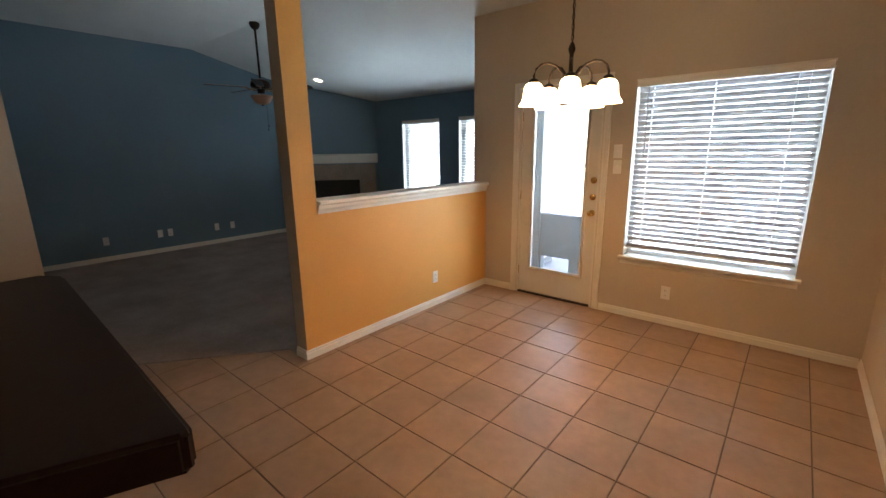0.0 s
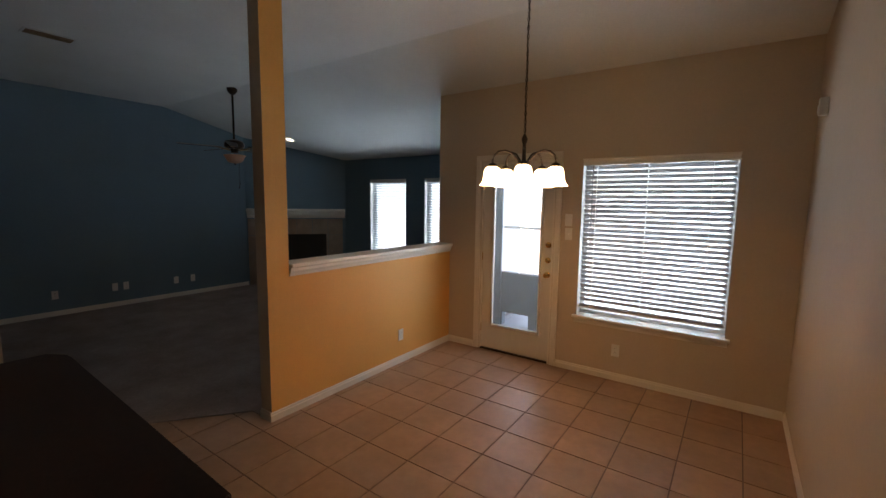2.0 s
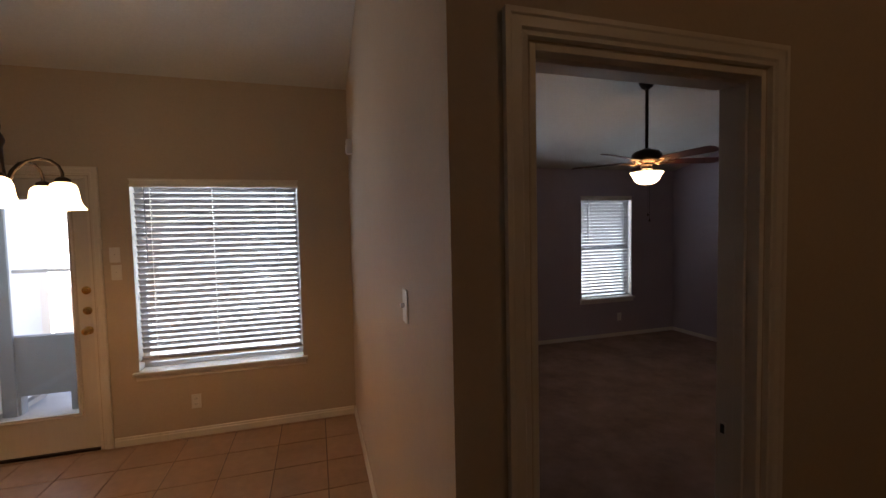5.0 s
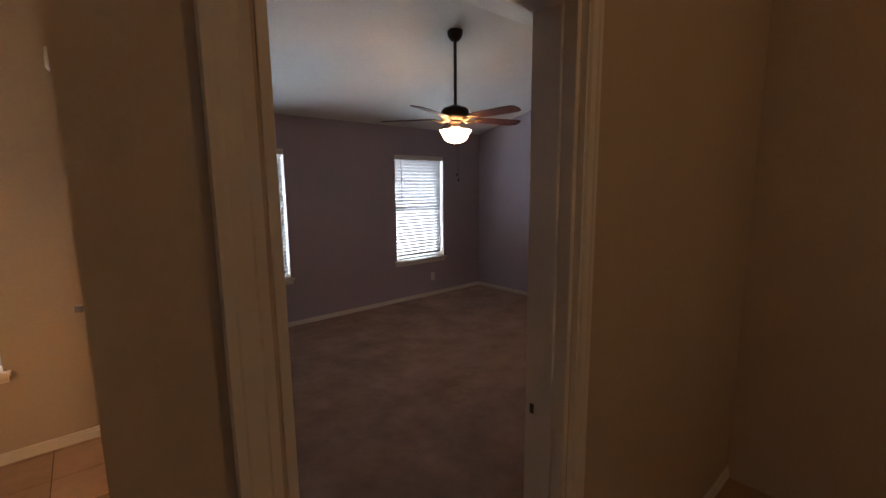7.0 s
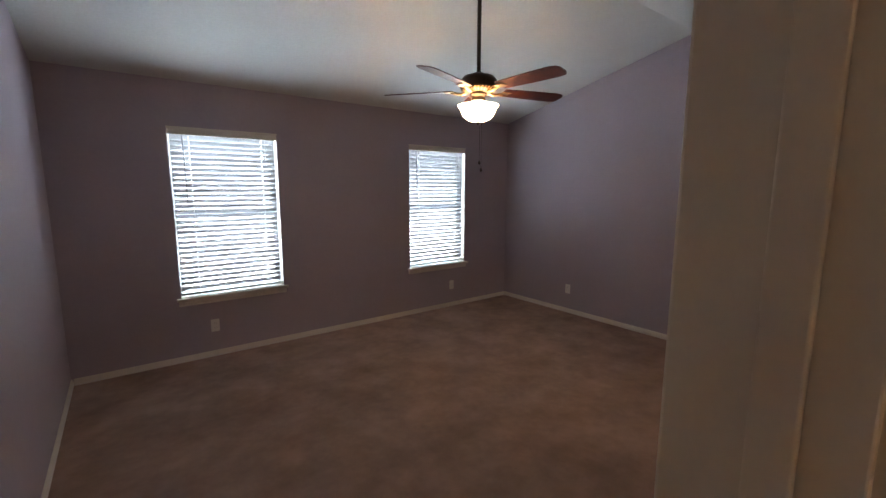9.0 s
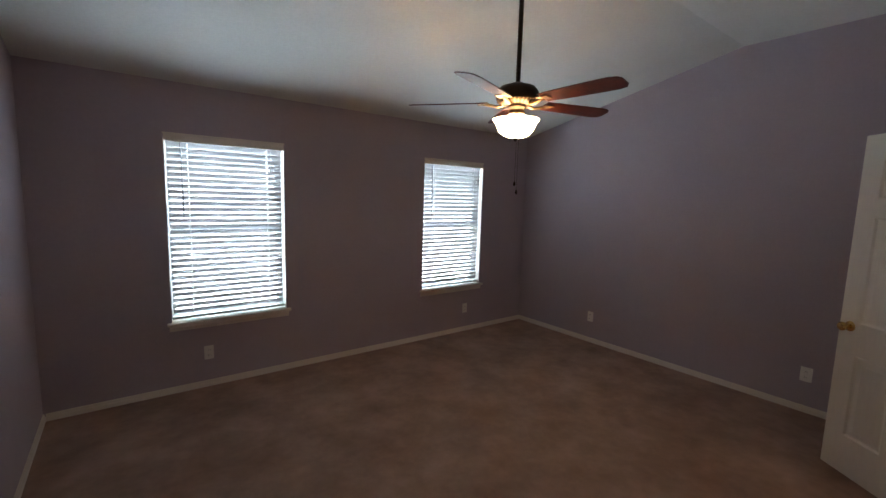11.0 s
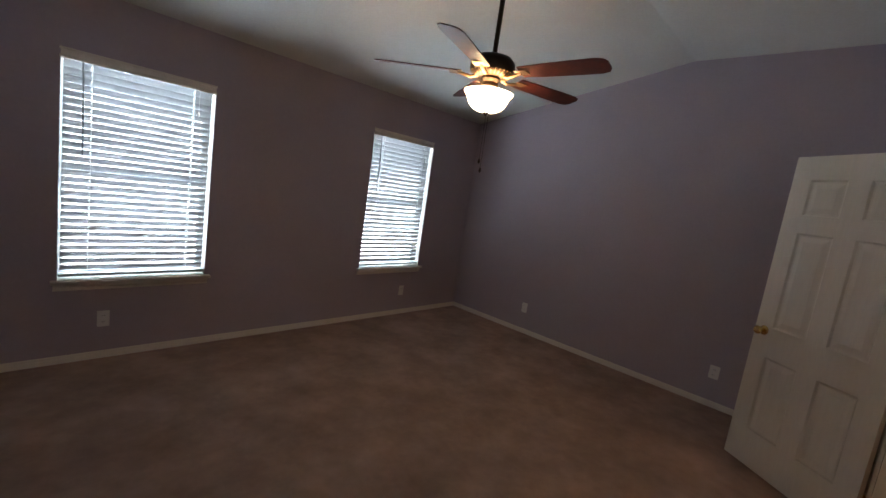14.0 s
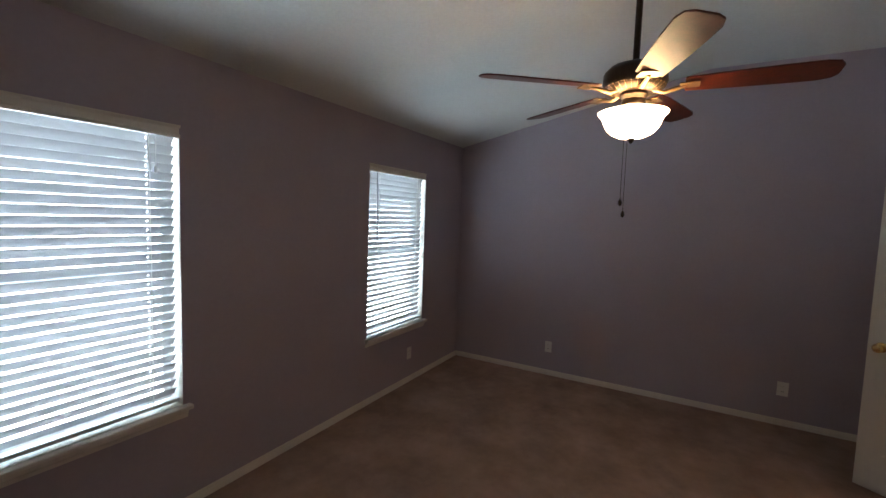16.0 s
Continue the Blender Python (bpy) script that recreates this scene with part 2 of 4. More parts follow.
def wall(name, x0, y0, x1, y1, z1, holes, mats, label, z0=0.0):
    """A straight wall between two corners of its plan, with openings (from, to, bottom, top) along its length.
    mats: front (towards -y or -x), back, reveals."""
    along_x = (x1 - x0) > (y1 - y0)
    a0, a1 = (x0, x1) if along_x else (y0, y1)
    b0, b1 = (y0, y1) if along_x else (x0, x1)
    us = sorted({a0, a1, *(h[0] for h in holes), *(h[1] for h in holes)})
    zs = sorted({z0, z1, *(h[2] for h in holes), *(h[3] for h in holes)})
    us, zs = [u for u in us if a0 <= u <= a1], [z for z in zs if z0 <= z <= z1]

    def solid(i, j):
        if not (0 <= i < len(us) - 1 and 0 <= j < len(zs) - 1):
            return False
        u, z = (us[i] + us[i + 1]) / 2, (zs[j] + zs[j + 1]) / 2
        return not any(h[0] < u < h[1] and h[2] < z < h[3] for h in holes)
    bm = bmesh.new()
    cache = {}

    def v(u, b, z):
        k = (round(u, 5), round(b, 5), round(z, 5))
        if k not in cache:
            cache[k] = bm.verts.new((u, b, z) if along_x else (b, u, z))
        return cache[k]
    for i in range(len(us) - 1):
        for j in range(len(zs) - 1):
            if not solid(i, j):
                continue
            ua, ub, za, zb = us[i], us[i + 1], zs[j], zs[j + 1]
            quads = [([(ua, b0, za), (ub, b0, za), (ub, b0, zb), (ua, b0, zb)], 0), ([(ua, b1, za), (ub, b1, za), (ub, b1, zb), (ua, b1, zb)], 1)]
            if not solid(i - 1, j):
                quads.append(([(ua, b0, za), (ua, b1, za), (ua, b1, zb), (ua, b0, zb)], 2))
            if not solid(i + 1, j):
                quads.append(([(ub, b0, za), (ub, b1, za), (ub, b1, zb), (ub, b0, zb)], 2))
            if not solid(i, j - 1):
                quads.append(([(ua, b0, za), (ub, b0, za), (ub, b1, za), (ua, b1, za)], 2))
            if not solid(i, j + 1):
                quads.append(([(ua, b0, zb), (ub, b0, zb), (ub, b1, zb), (ua, b1, zb)], 2))
            for q, mi in quads:
                f = bm.faces.new([v(*c) for c in q])
                f.material_index = mi
    bmesh.ops.recalc_face_normals(bm, faces=bm.faces[:])
    return struct(name, bm, list(mats), label, "wall")


# ---- plan ----
NX, NY = 0.73, 4.336            # nook: right wall and window wall
HX, HY = -2.40, 2.01            # half wall face and its end
DY0, DY1 = 1.48, 1.61           # wall with the bedroom door
BX0, BX1, BY = 0.868, 5.615, 5.652
BW = 1.70                       # bedroom face of the bathroom wall
LX, LY = -7.25, 6.097
SLOPE = 0.23
Z_FLAT, Y_CREASE = 3.07, 3.36
ZB_FLAT, YB_CREASE = 2.955, 3.30
TOP = 3.16
SOUTH = -3.0
HALL_X = 3.3

W_N = (-0.902, 0.305, 0.566, 2.056)
W_1 = (1.640, 2.512, 0.582, 2.040)
W_2 = (4.000, 4.852, 0.582, 2.040)
W_L1 = (-5.435, -4.555, 0.600, 2.030)
W_L2 = (-4.134, -3.250, 0.600, 2.030)
X_DOOR = (-1.985, -1.162, 0.0, 2.070)
B_DOOR = (0.930, 1.685, 0.0, 2.060)
BATH = (3.66, 4.42, 0.0, 2.050)

# tilted lamp panels added outside, in place of daylight off the yard: from, to along the wall, wall, reach, height,
# strength
for xa, xb, y, reach, rise, k in ((-1.0, 0.70, NY, 1.05, 2.2, DAY_N), (-0.5, 7.6, BY, 1.9, 2.4, DAY_B), (-8.0, -2.6, LY, 1.9, 2.4, DAY_L)):
    eye = Vector(((xa + xb) / 2, y + 0.165 + reach / 2, rise / 2 - 0.1))
    lamp("added_daylight_panel", "AREA", look(eye, eye + Vector((0, -rise, reach))), k * (xb - xa) * math.hypot(reach, rise), DAY, size=(xb - xa, math.hypot(reach, rise)))

wall("wall_nook_window", HX - 0.16, NY, NX, NY + 0.16, TOP, [X_DOOR, W_N], (BEIGE, BRICK, TRIM), "beige painted nook wall with door and window")
wall("wall_nook_side", NX, DY0, BX0, BY + 0.16, TOP, [], (BEIGE, MAUVE, BEIGE), "beige painted wall between nook and bedroom")
wall("wall_bedroom_door", BX0, DY0, HALL_X, DY1, TOP, [B_DOOR], (BEIGE, MAUVE, TRIM), "wall with the open bedroom doorway")
wall("wall_bathroom", HALL_X, DY0, BX1 + 0.16, BW, TOP, [BATH], (BEIGE, MAUVE, TRIM), "lavender bedroom wall with a bathroom doorway")
wall("wall_bedroom_window", BX0, BY, BX1 + 0.16, BY + 0.16, 2.6, [W_1, W_2], (MAUVE, BRICK, TRIM), "lavender bedroom wall with two windows")
wall("wall_bedroom_east", BX1, BW, BX1 + 0.16, BY, TOP, [], (MAUVE, BRICK, MAUVE), "plain lavender painted bedroom wall")
wall("wall_half", HX - 0.13, 2.19, HX, NY, 1.10, [], (BLUE, ORANGE, ORANGE), "orange painted half wall under a white cap")
wall("post_half_wall", HX - 0.13, HY, HX, 2.19, Z_FLAT + 0.02, [], (BLUE, ORANGE, BEIGE), "full-height orange post at the half wall")
wall("wall_living_window", LX - 0.16, LY, HX, LY + 0.16, 2.6, [W_L1, W_L2], (BLUE, BRICK, TRIM), "slate blue living room wall with windows")
wall("wall_living_side", HX - 0.16, NY + 0.16, HX, LY, TOP, [], (BLUE, SIDING, BLUE), "slate blue wall between living room and patio")
wall("wall_living_far", LX - 0.16, SOUTH, LX, LY, TOP, [], (BRICK, BLUE, BLUE), "long slate blue living room wall")
wall("wall_south", LX - 0.16, SOUTH - 0.16, HALL_X + 0.16, SOUTH, TOP, [], (BRICK, BEIGE, BEIGE), "plain beige wall behind the kitchen")
wall("wall_hall_end", HALL_X, SOUTH, HALL_X + 0.16, DY0, TOP, [], (BEIGE, BEIGE, BEIGE), "plain beige wall at the hall's end")
wall("wall_bathroom_south", HALL_X + 0.16, -0.56, BX1 + 0.16, -0.40, 2.6, [], (BRICK, BEIGE, BEIGE), "plain beige bathroom wall")
wall("wall_bathroom_east", BX1, -0.40, BX1 + 0.16, DY0, 2.6, [], (BEIGE, BRICK, BEIGE), "plain beige bathroom wall")

wall("wall_kitchen_stub", -3.52, SOUTH, -3.40, 0.81, Z_FLAT + 0.02, [], (BLUE, BEIGE, BEIGE), "beige wall end between kitchen and living room")

# ceilings
def ceiling(name, flat, slopes, label):
    bm = bmesh.new()
    for x0, y0, x1, y1, z in flat:
        box(bm, x0, y0, z, x1, y1, z + 0.08)
    for x0, x1, ya, za, yb, zb in slopes:
        vs = [bm.verts.new(c) for c in ((x0, ya, za), (x1, ya, za), (x1, yb, zb), (x0, yb, zb),
                                        (x0, ya, za + 0.08), (x1, ya, za + 0.08), (x1, yb, zb + 0.08), (x0, yb, zb + 0.08))]
        for q in ((0, 1, 2, 3), (4, 5, 6, 7), (0, 1, 5, 4), (2, 3, 7, 6), (0, 3, 7, 4), (1, 2, 6, 5)):
            bm.faces.new([vs[k] for k in q])
    bmesh.ops.recalc_face_normals(bm, faces=bm.faces[:])
    return struct(name, bm, CEIL, label, "ceiling")


def roof_z(y):
    return Z_FLAT - 0.238 * max(0, y - Y_CREASE)


ceiling("ceiling_living", [(LX, SOUTH, HALL_X, DY0, Z_FLAT), (LX, DY0, NX, Y_CREASE, Z_FLAT)],
        [(LX, HX, Y_CREASE, Z_FLAT, LY, roof_z(LY)), (HX, NX, Y_CREASE, Z_FLAT, NY, roof_z(NY))], "off-white textured vaulted ceiling")
ceiling("ceiling_bedroom", [(BX0, DY1, HALL_X, YB_CREASE, ZB_FLAT), (HALL_X, BW, BX1, YB_CREASE, ZB_FLAT)],
        [(BX0, BX1, YB_CREASE, ZB_FLAT, BY, ZB_FLAT - SLOPE * (BY - YB_CREASE))], "off-white textured vaulted bedroom ceiling")
ceiling("ceiling_bathroom", [(HALL_X + 0.16, -0.40, BX1, DY0, 2.44)], [], "plain white bathroom ceiling")

# floors
bm = bmesh.new()
prism(bm, [(HALL_X, SOUTH), (HALL_X, DY0), (NX, DY0), (NX, NY), (HX, NY), (HX, HY), (-2.66, HY), (-6.62, -3.0)], -0.06, -0.006)
FLOOR = struct("floor_tile", bm, GROUT, "tan ceramic tile floor with brown grout", "floor")
bm = bmesh.new()
prism(bm, [(LX, SOUTH), (-6.62, SOUTH), (-2.66, HY), (HX - 0.13, HY), (HX - 0.13, LY), (LX, LY)], -0.06, 0.006)
struct("floor_living", bm, CARPET_L, "grey-brown carpet in the living room", "carpet")
bm = bmesh.new()
prism(bm, [(BX0, DY1 - 0.05), (BX1, DY1 - 0.05), (BX1, BY), (BX0, BY)], -0.06, 0.008)
struct("floor_bedroom", bm, CARPET_B, "worn beige carpet in the bedroom", "carpet")
bm = bmesh.new()
box(bm, HALL_X + 0.16, -0.40, -0.06, BX1, DY1 - 0.05, 0.0)
struct("floor_bathroom", bm, CONCRETE, "plain bathroom floor", "floor")
bm = bmesh.new()
box(bm, -7.3, -3.1, -0.12, 5.8, 1.6, -0.07)
box(bm, -7.3, 1.6, -0.12, -2.45, 6.2, -0.07)
box(bm, -2.45, 1.6, -0.12, 0.8, 4.45, -0.07)
box(bm, 0.8, 1.6, -0.12, 5.78, 5.9, -0.07)
struct("foundation", bm, CONCRETE, "concrete slab under the house", "foundation")

# ---- trim ----
BASE = [(0, 0), (0.013, 0), (0.013, 0.046), (0.008, 0.053), (0.008, 0.063), (0.004, 0.070), (0, 0.070)]
for a, b, o in (((HX, HY - 0.014, 0), (HX, NY, 0), (1, 0, 0)), ((HX - 0.13, HY, 0), (HX + 0.0, HY, 0), (0, -1, 0)),
                ((HX + 0.014, NY, 0), (X_DOOR[0] - 0.075, NY, 0), (0, -1, 0)), ((X_DOOR[1] + 0.075, NY, 0), (NX - 0.014, NY, 0), (0, -1, 0)),
                ((NX, DY0, 0), (NX, NY, 0), (-1, 0, 0)), ((NX - 0.014, DY0, 0), (B_DOOR[0] - 0.07, DY0, 0), (0, -1, 0)),
                ((B_DOOR[1] + 0.08, DY0, 0), (HALL_X, DY0, 0), (0, -1, 0)),
                ((BX0, DY1, -0.010), (BX0, BY, -0.010), (1, 0, 0)), ((BX0 + 0.014, BY, -0.010), (BX1 - 0.014, BY, -0.010), (0, -1, 0)),
                ((BX1, BW, -0.010), (BX1, BY, -0.010), (-1, 0, 0)), ((B_DOOR[1] + 0.08, DY1, -0.010), (HALL_X - 0.014, DY1, -0.010), (0, 1, 0)),
                ((HALL_X, BW, -0.010), (BATH[0] - 0.08, BW, -0.010), (0, 1, 0)), ((BATH[1] + 0.08, BW, -0.010), (BX1 - 0.014, BW, -0.010), (0, 1, 0)),
                ((LX, SOUTH, 0.004), (LX, 4.66, 0.004), (1, 0, 0)), ((-6.12, LY, 0.004), (HX - 0.16, LY, 0.004), (0, -1, 0)),
                ((HX - 0.13, 2.19, 0.004), (HX - 0.13, NY, 0.004), (-1, 0, 0))):
    bm = bmesh.new()
    extrude(bm, BASE, a, b, o)
    struct("baseboard", bm, TRIM, "white painted baseboard along the wall", "baseboard")

# cap of the half wall: board with a moulding under it
bm = bmesh.new()
box(bm, HX - 0.175, 2.19, 1.137, HX + 0.045, NY - 0.002, 1.165, 0.006)
struct("trim_half_wall_cap", bm, TRIM, "white painted cap board on the half wall", "trim")
for a, b, o in (((HX, 2.19, 1.10), (HX, NY - 0.002, 1.10), (1, 0, 0)), ((HX - 0.13, 2.19, 1.10), (HX - 0.13, NY - 0.002, 1.10), (-1, 0, 0))):
    bm = bmesh.new()
    extrude(bm, [(0, -0.03), (0.008, -0.03), (0.012, -0.01), (0.022, 0.008), (0.026, 0.03), (0.032, 0.036), (0, 0.036)], a, b, o)
    struct("trim_half_wall_moulding", bm, TRIM, "white moulding under the half wall cap", "trim")


CASE = [(0, 0), (0.013, 0.004), (0.010, 0.016), (0.016, 0.022), (0.016, 0.045), (0.019, 0.050), (0.019, 0.062), (0, 0.062)]


def casing(name, u0, u1, top, at, sgn, label):
    """Door casing on a wall along x: legs and head with a stepped profile, mitred; at: the wall face, sgn: the way out."""
    bm = bmesh.new()
    e = 0.005
    for q in range(3):
        ring = []
        for d, w in CASE:
            o = w + e
            pts = {0: ((u0 - o, 0.0), (u0 - o, top + o)), 1: ((u0 - o, top + o), (u1 + o, top + o)), 2: ((u1 + o, top + o), (u1 + o, 0.0))}[q]
            ring.append([bm.verts.new((x, at + sgn * d, z)) for x, z in pts])
        n = len(ring)
        for k in range(n):
            a, b = ring[k], ring[(k + 1) % n]
            bm.faces.new((a[0], b[0], b[1], a[1]))
    bmesh.ops.recalc_face_normals(bm, faces=bm.faces[:])
    return struct(name, bm, TRIM, label, "trim")


casing("trim_bedroom_door_hall", B_DOOR[0], B_DOOR[1], B_DOOR[3], DY0, -1, "white moulded casing round the bedroom doorway")
casing("trim_bedroom_door_inside", B_DOOR[0], B_DOOR[1], B_DOOR[3], DY1, 1, "white moulded casing round the bedroom doorway")
casing("trim_bathroom_door", BATH[0], BATH[1], BATH[3], BW, 1, "white moulded casing round the bathroom doorway")
casing("trim_patio_door", X_DOOR[0], X_DOOR[1], X_DOOR[3], NY, -1, "white moulded casing round the patio door")


def jamb(name, u0, u1, top, y0, y1, stop, label, strike=False):
    j = tagged(new(name), label, "door frame", "", "structure")
    for nm, c in (("jamb", (u0 + 0.001, y0, 0, u0 + 0.018, y1, top - 0.001)), ("jamb", (u1 - 0.018, y0, 0, u1 - 0.001, y1, top - 0.001)),
                  ("head", (u0 + 0.018, y0, top - 0.018, u1 - 0.018, y1, top - 0.001)),
                  ("stop", (u0 + 0.018, stop, 0, u0 + 0.03, stop + 0.03, top - 0.018)), ("stop", (u1 - 0.03, stop, 0, u1 - 0.018, stop + 0.03, top - 0.018)),
                  ("stop", (u0 + 0.03, stop, top - 0.03, u1 - 0.03, stop + 0.03, top - 0.018))):
        bm = bmesh.new()
        box(bm, *c, 0.002)
        part(nm, bm, TRIM, j)
    if strike:
        bm = bmesh.new()
        box(bm, u1 - 0.0205, y1 - 0.036, 0.945, u1 - 0.0182, y1 - 0.014, 0.992)
        sp = part("strike_plate", bm, TRIM, j, "small painted-over strike plate")
        bm = bmesh.new()
        box(bm, u1 - 0.0215, y1 - 0.033, 0.955, u1 - 0.0206, y1 - 0.019, 0.985)
        part("latch_hole_shade", bm, SLOT, sp)
    return j


jamb("door_frame_bedroom", *B_DOOR[:2], B_DOOR[3], DY0 - 0.001, DY1 + 0.001, DY0 + 0.035, "white painted frame of the bedroom doorway", True)
jamb("door_frame_bathroom", *BATH[:2], BATH[3], DY0, BW + 0.001, 1.56, "white painted frame of the bathroom doorway")
jamb("door_frame_patio", *X_DOOR[:2], X_DOOR[3], NY - 0.001, NY + 0.16, NY + 0.06, "white painted frame of the patio door")


# ---- windows and blinds ----
def window(name, u0, u1, z0, z1, y, depth, label, hung=True):
    """A single-hung vinyl window set to the outer side of its opening, with a stool and apron inside."""
    w = tagged(new(name), label, "window", "", "structure")
    yo = y + depth - 0.05
    bm = bmesh.new()
    for c in ((u0, yo, z0, u0 + 0.04, yo + 0.05, z1), (u1 - 0.04, yo, z0, u1, yo + 0.05, z1),
              (u0 + 0.04, yo, z0, u1 - 0.04, yo + 0.05, z0 + 0.04), (u0 + 0.04, yo, z1 - 0.04, u1 - 0.04, yo + 0.05, z1)):
        box(bm, *c)
    part("window_frame", bm, VINYL, w)
    zm = (z0 + z1) / 2
    if hung:
        bm = bmesh.new()
        box(bm, u0 + 0.04, yo + 0.005, zm - 0.02, u1 - 0.04, yo + 0.045, zm + 0.02)
        part("meeting_rail", bm, VINYL, w)
    for a, b in (((z0 + 0.04, zm - 0.02), (zm + 0.02, z1 - 0.04)) if hung else ((z0 + 0.04, z1 - 0.04),)):
        bm = bmesh.new()
        box(bm, u0 + 0.04, yo + 0.022, a, u1 - 0.04, yo + 0.026, b)
        p = part("pane", bm, PANE, w)
        p.visible_shadow = False
    bm = bmesh.new()
    box(bm, u0 - 0.035, y - 0.045, z0 - 0.022, u1 + 0.035, y + 0.0, z0 + 0.002, 0.006)
    box(bm, u0 + 0.001, y, z0 - 0.0215, u1 - 0.001, yo, z0 + 0.002)
    part("window_sill", bm, TRIM, w, "white painted window stool")
    bm = bmesh.new()
    extrude(bm, [(0, 0), (0.010, 0.004), (0.012, 0.02), (0.018, 0.03), (0.018, 0.05), (0, 0.05)], (u0 - 0.02, y, z0 - 0.073), (u1 + 0.02, y, z0 - 0.073), (0, -1, 0))
    part("apron", bm, TRIM, w)
    return w


def slat_mesh(length, holes):
    """A crowned slat with a routed slot at each ladder cord."""
    bm = bmesh.new()
    n, wd, th, hw = 8, 0.050, 0.0028, 0.0022
    xs = sorted([-length / 2, length / 2] + [h + d for h in holes for d in (-hw, hw)])
    grid = {}

    def v(i, k, top):
        key = (i, k, top)
        if key not in grid:
            grid[key] = bm.verts.new((xs[i], (k / n - 0.5) * wd, 0.0035 * (1 - (2 * k / n - 1) ** 2) + (th if top else 0)))
        return grid[key]

    def solid(i, k):
        return 0 <= i < len(xs) - 1 and 0 <= k < n and not (i % 2 == 1 and k in (3, 4))
    for i in range(len(xs) - 1):
        for k in range(n):
            if not solid(i, k):
                continue
            for t in (0, 1):
                bm.faces.new((v(i, k, t), v(i + 1, k, t), v(i + 1, k + 1, t), v(i, k + 1, t)))
            for ok, p, q in ((solid(i - 1, k), (i, k), (i, k + 1)), (solid(i + 1, k), (i + 1, k), (i + 1, k + 1)), (solid(i, k - 1), (i, k), (i + 1, k)), (solid(i, k + 1), (i, k + 1), (i + 1, k + 1))):
                if not ok:
                    bm.faces.new((v(*p, 0), v(*q, 0), v(*q, 1), v(*p, 1)))
    bmesh.ops.recalc_face_normals(bm, faces=bm.faces[:])
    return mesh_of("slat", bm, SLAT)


def blind(u0, u1, z0, z1, y, cords, wand, tilt, lift, label, group, stack=0):
    """A wide-slat blind hung inside the opening: valance, slats on ladder cords, bottom rail, wand."""
    b = thing("window_blind", pose((u0 + u1) / 2, y, z1), label, "blind", group)
    half = (u1 - u0) / 2 - 0.006
    bm = bmesh.new()
    box(bm, -half, 0.0, -0.052, half, 0.045, -0.004, 0.003)
    part("headrail", bm, VINYL, b)
    bm = bmesh.new()
    extrude(bm, [(0, -0.064), (0.008, -0.064), (0.010, -0.05), (0.006, -0.042), (0.006, -0.018), (0.012, -0.008), (0.012, 0.0), (0, 0.0)],
            (-half - 0.012, -0.004, 0.002), (half + 0.012, -0.004, 0.002), (0, -1, 0))
    part("valance", bm, TRIM, b)
    h = z1 - z0
    pitch = 0.0448
    n = int((h - 0.075 - lift) / pitch)
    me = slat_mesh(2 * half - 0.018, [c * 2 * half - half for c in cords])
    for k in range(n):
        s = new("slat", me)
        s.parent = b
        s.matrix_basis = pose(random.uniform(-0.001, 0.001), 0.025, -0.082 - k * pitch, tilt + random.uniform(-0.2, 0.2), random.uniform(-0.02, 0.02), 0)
    zb = -0.082 - n * pitch
    for k in range(stack):      # spare slats lying on the bottom rail
        s = new("slat", me)
        s.parent = b
        s.matrix_basis = pose(0, 0.025, zb - 0.003, -3 + random.uniform(-1, 1), 0, 0)
        zb -= 0.009
    bm = bmesh.new()
    box(bm, -half, 0.002, zb - 0.012, half, 0.05, zb + 0.008, 0.004)
    part("bottom_rail", bm, VINYL, b)
    for c in cords:
        x = c * 2 * half - half
        for yy in (0.001, 0.049):
            bm = bmesh.new()
            tube(bm, [(x, yy, -0.05), (x + 0.002, yy, zb / 2), (x, yy, zb)], 0.0022, 6)
            part("ladder_cord", bm, CORD, b)
    if wand:
        x = -half + wand
        bm = bmesh.new()
        tube(bm, [(x, -0.006, -0.055), (x + 0.004, -0.012, -0.3), (x + 0.006, -0.013, -0.64)], 0.0045, 8)
        part("tilt_wand", bm, WAND, b, "thin clear tilt wand")
        x = half - 0.10
        bm = bmesh.new()
        tube(bm, [(x, -0.006, -0.055), (x - 0.004, -0.010, -0.22)], 0.0014, 6)
        lathe(bm, [(0, 0), (0.006, 0.004), (0.008, 0.02), (0.003, 0.034), (0, 0.036)], 10, (x - 0.004, -0.010, -0.25))
        part("pull_cord", bm, CORD, b)
    return b


window("window_1", *W_N, NY, 0.16, "wide white vinyl picture window in the nook", False)
window("window_2", *W_1, BY, 0.16, "white vinyl bedroom window")
window("window_3", *W_2, BY, 0.16, "white vinyl bedroom window near the corner")
window("window_4", *W_L1, LY, 0.16, "white vinyl living room window")
window("window_5", *W_L2, LY, 0.16, "white vinyl living room window beside the nook")
TILT = -50
blind(*W_N, NY + 0.012, (0.10, 0.46, 0.86), 0.085, TILT, 0.09, "wide white slat blind, nearly shut, in the nook window", "window blinds", 3)
blind(*W_1, BY + 0.012, (0.17, 0.85), 0.10, TILT - 4, 0.02, "white slat blind, half open, in a bedroom window", "window blinds")
blind(*W_2, BY + 0.012, (0.17, 0.85), 0.10, TILT - 6, 0.02, "white slat blind, half open, in the corner bedroom window", "window blinds")
blind(*W_L1, LY + 0.012, (0.17, 0.85), 0.0, TILT, 0.0, "white slat blind in a living room window", "window blinds")
blind(*W_L2, LY + 0.012, (0.17, 0.85), 0.0, TILT, 0.0, "white slat blind in a living room window", "window blinds")


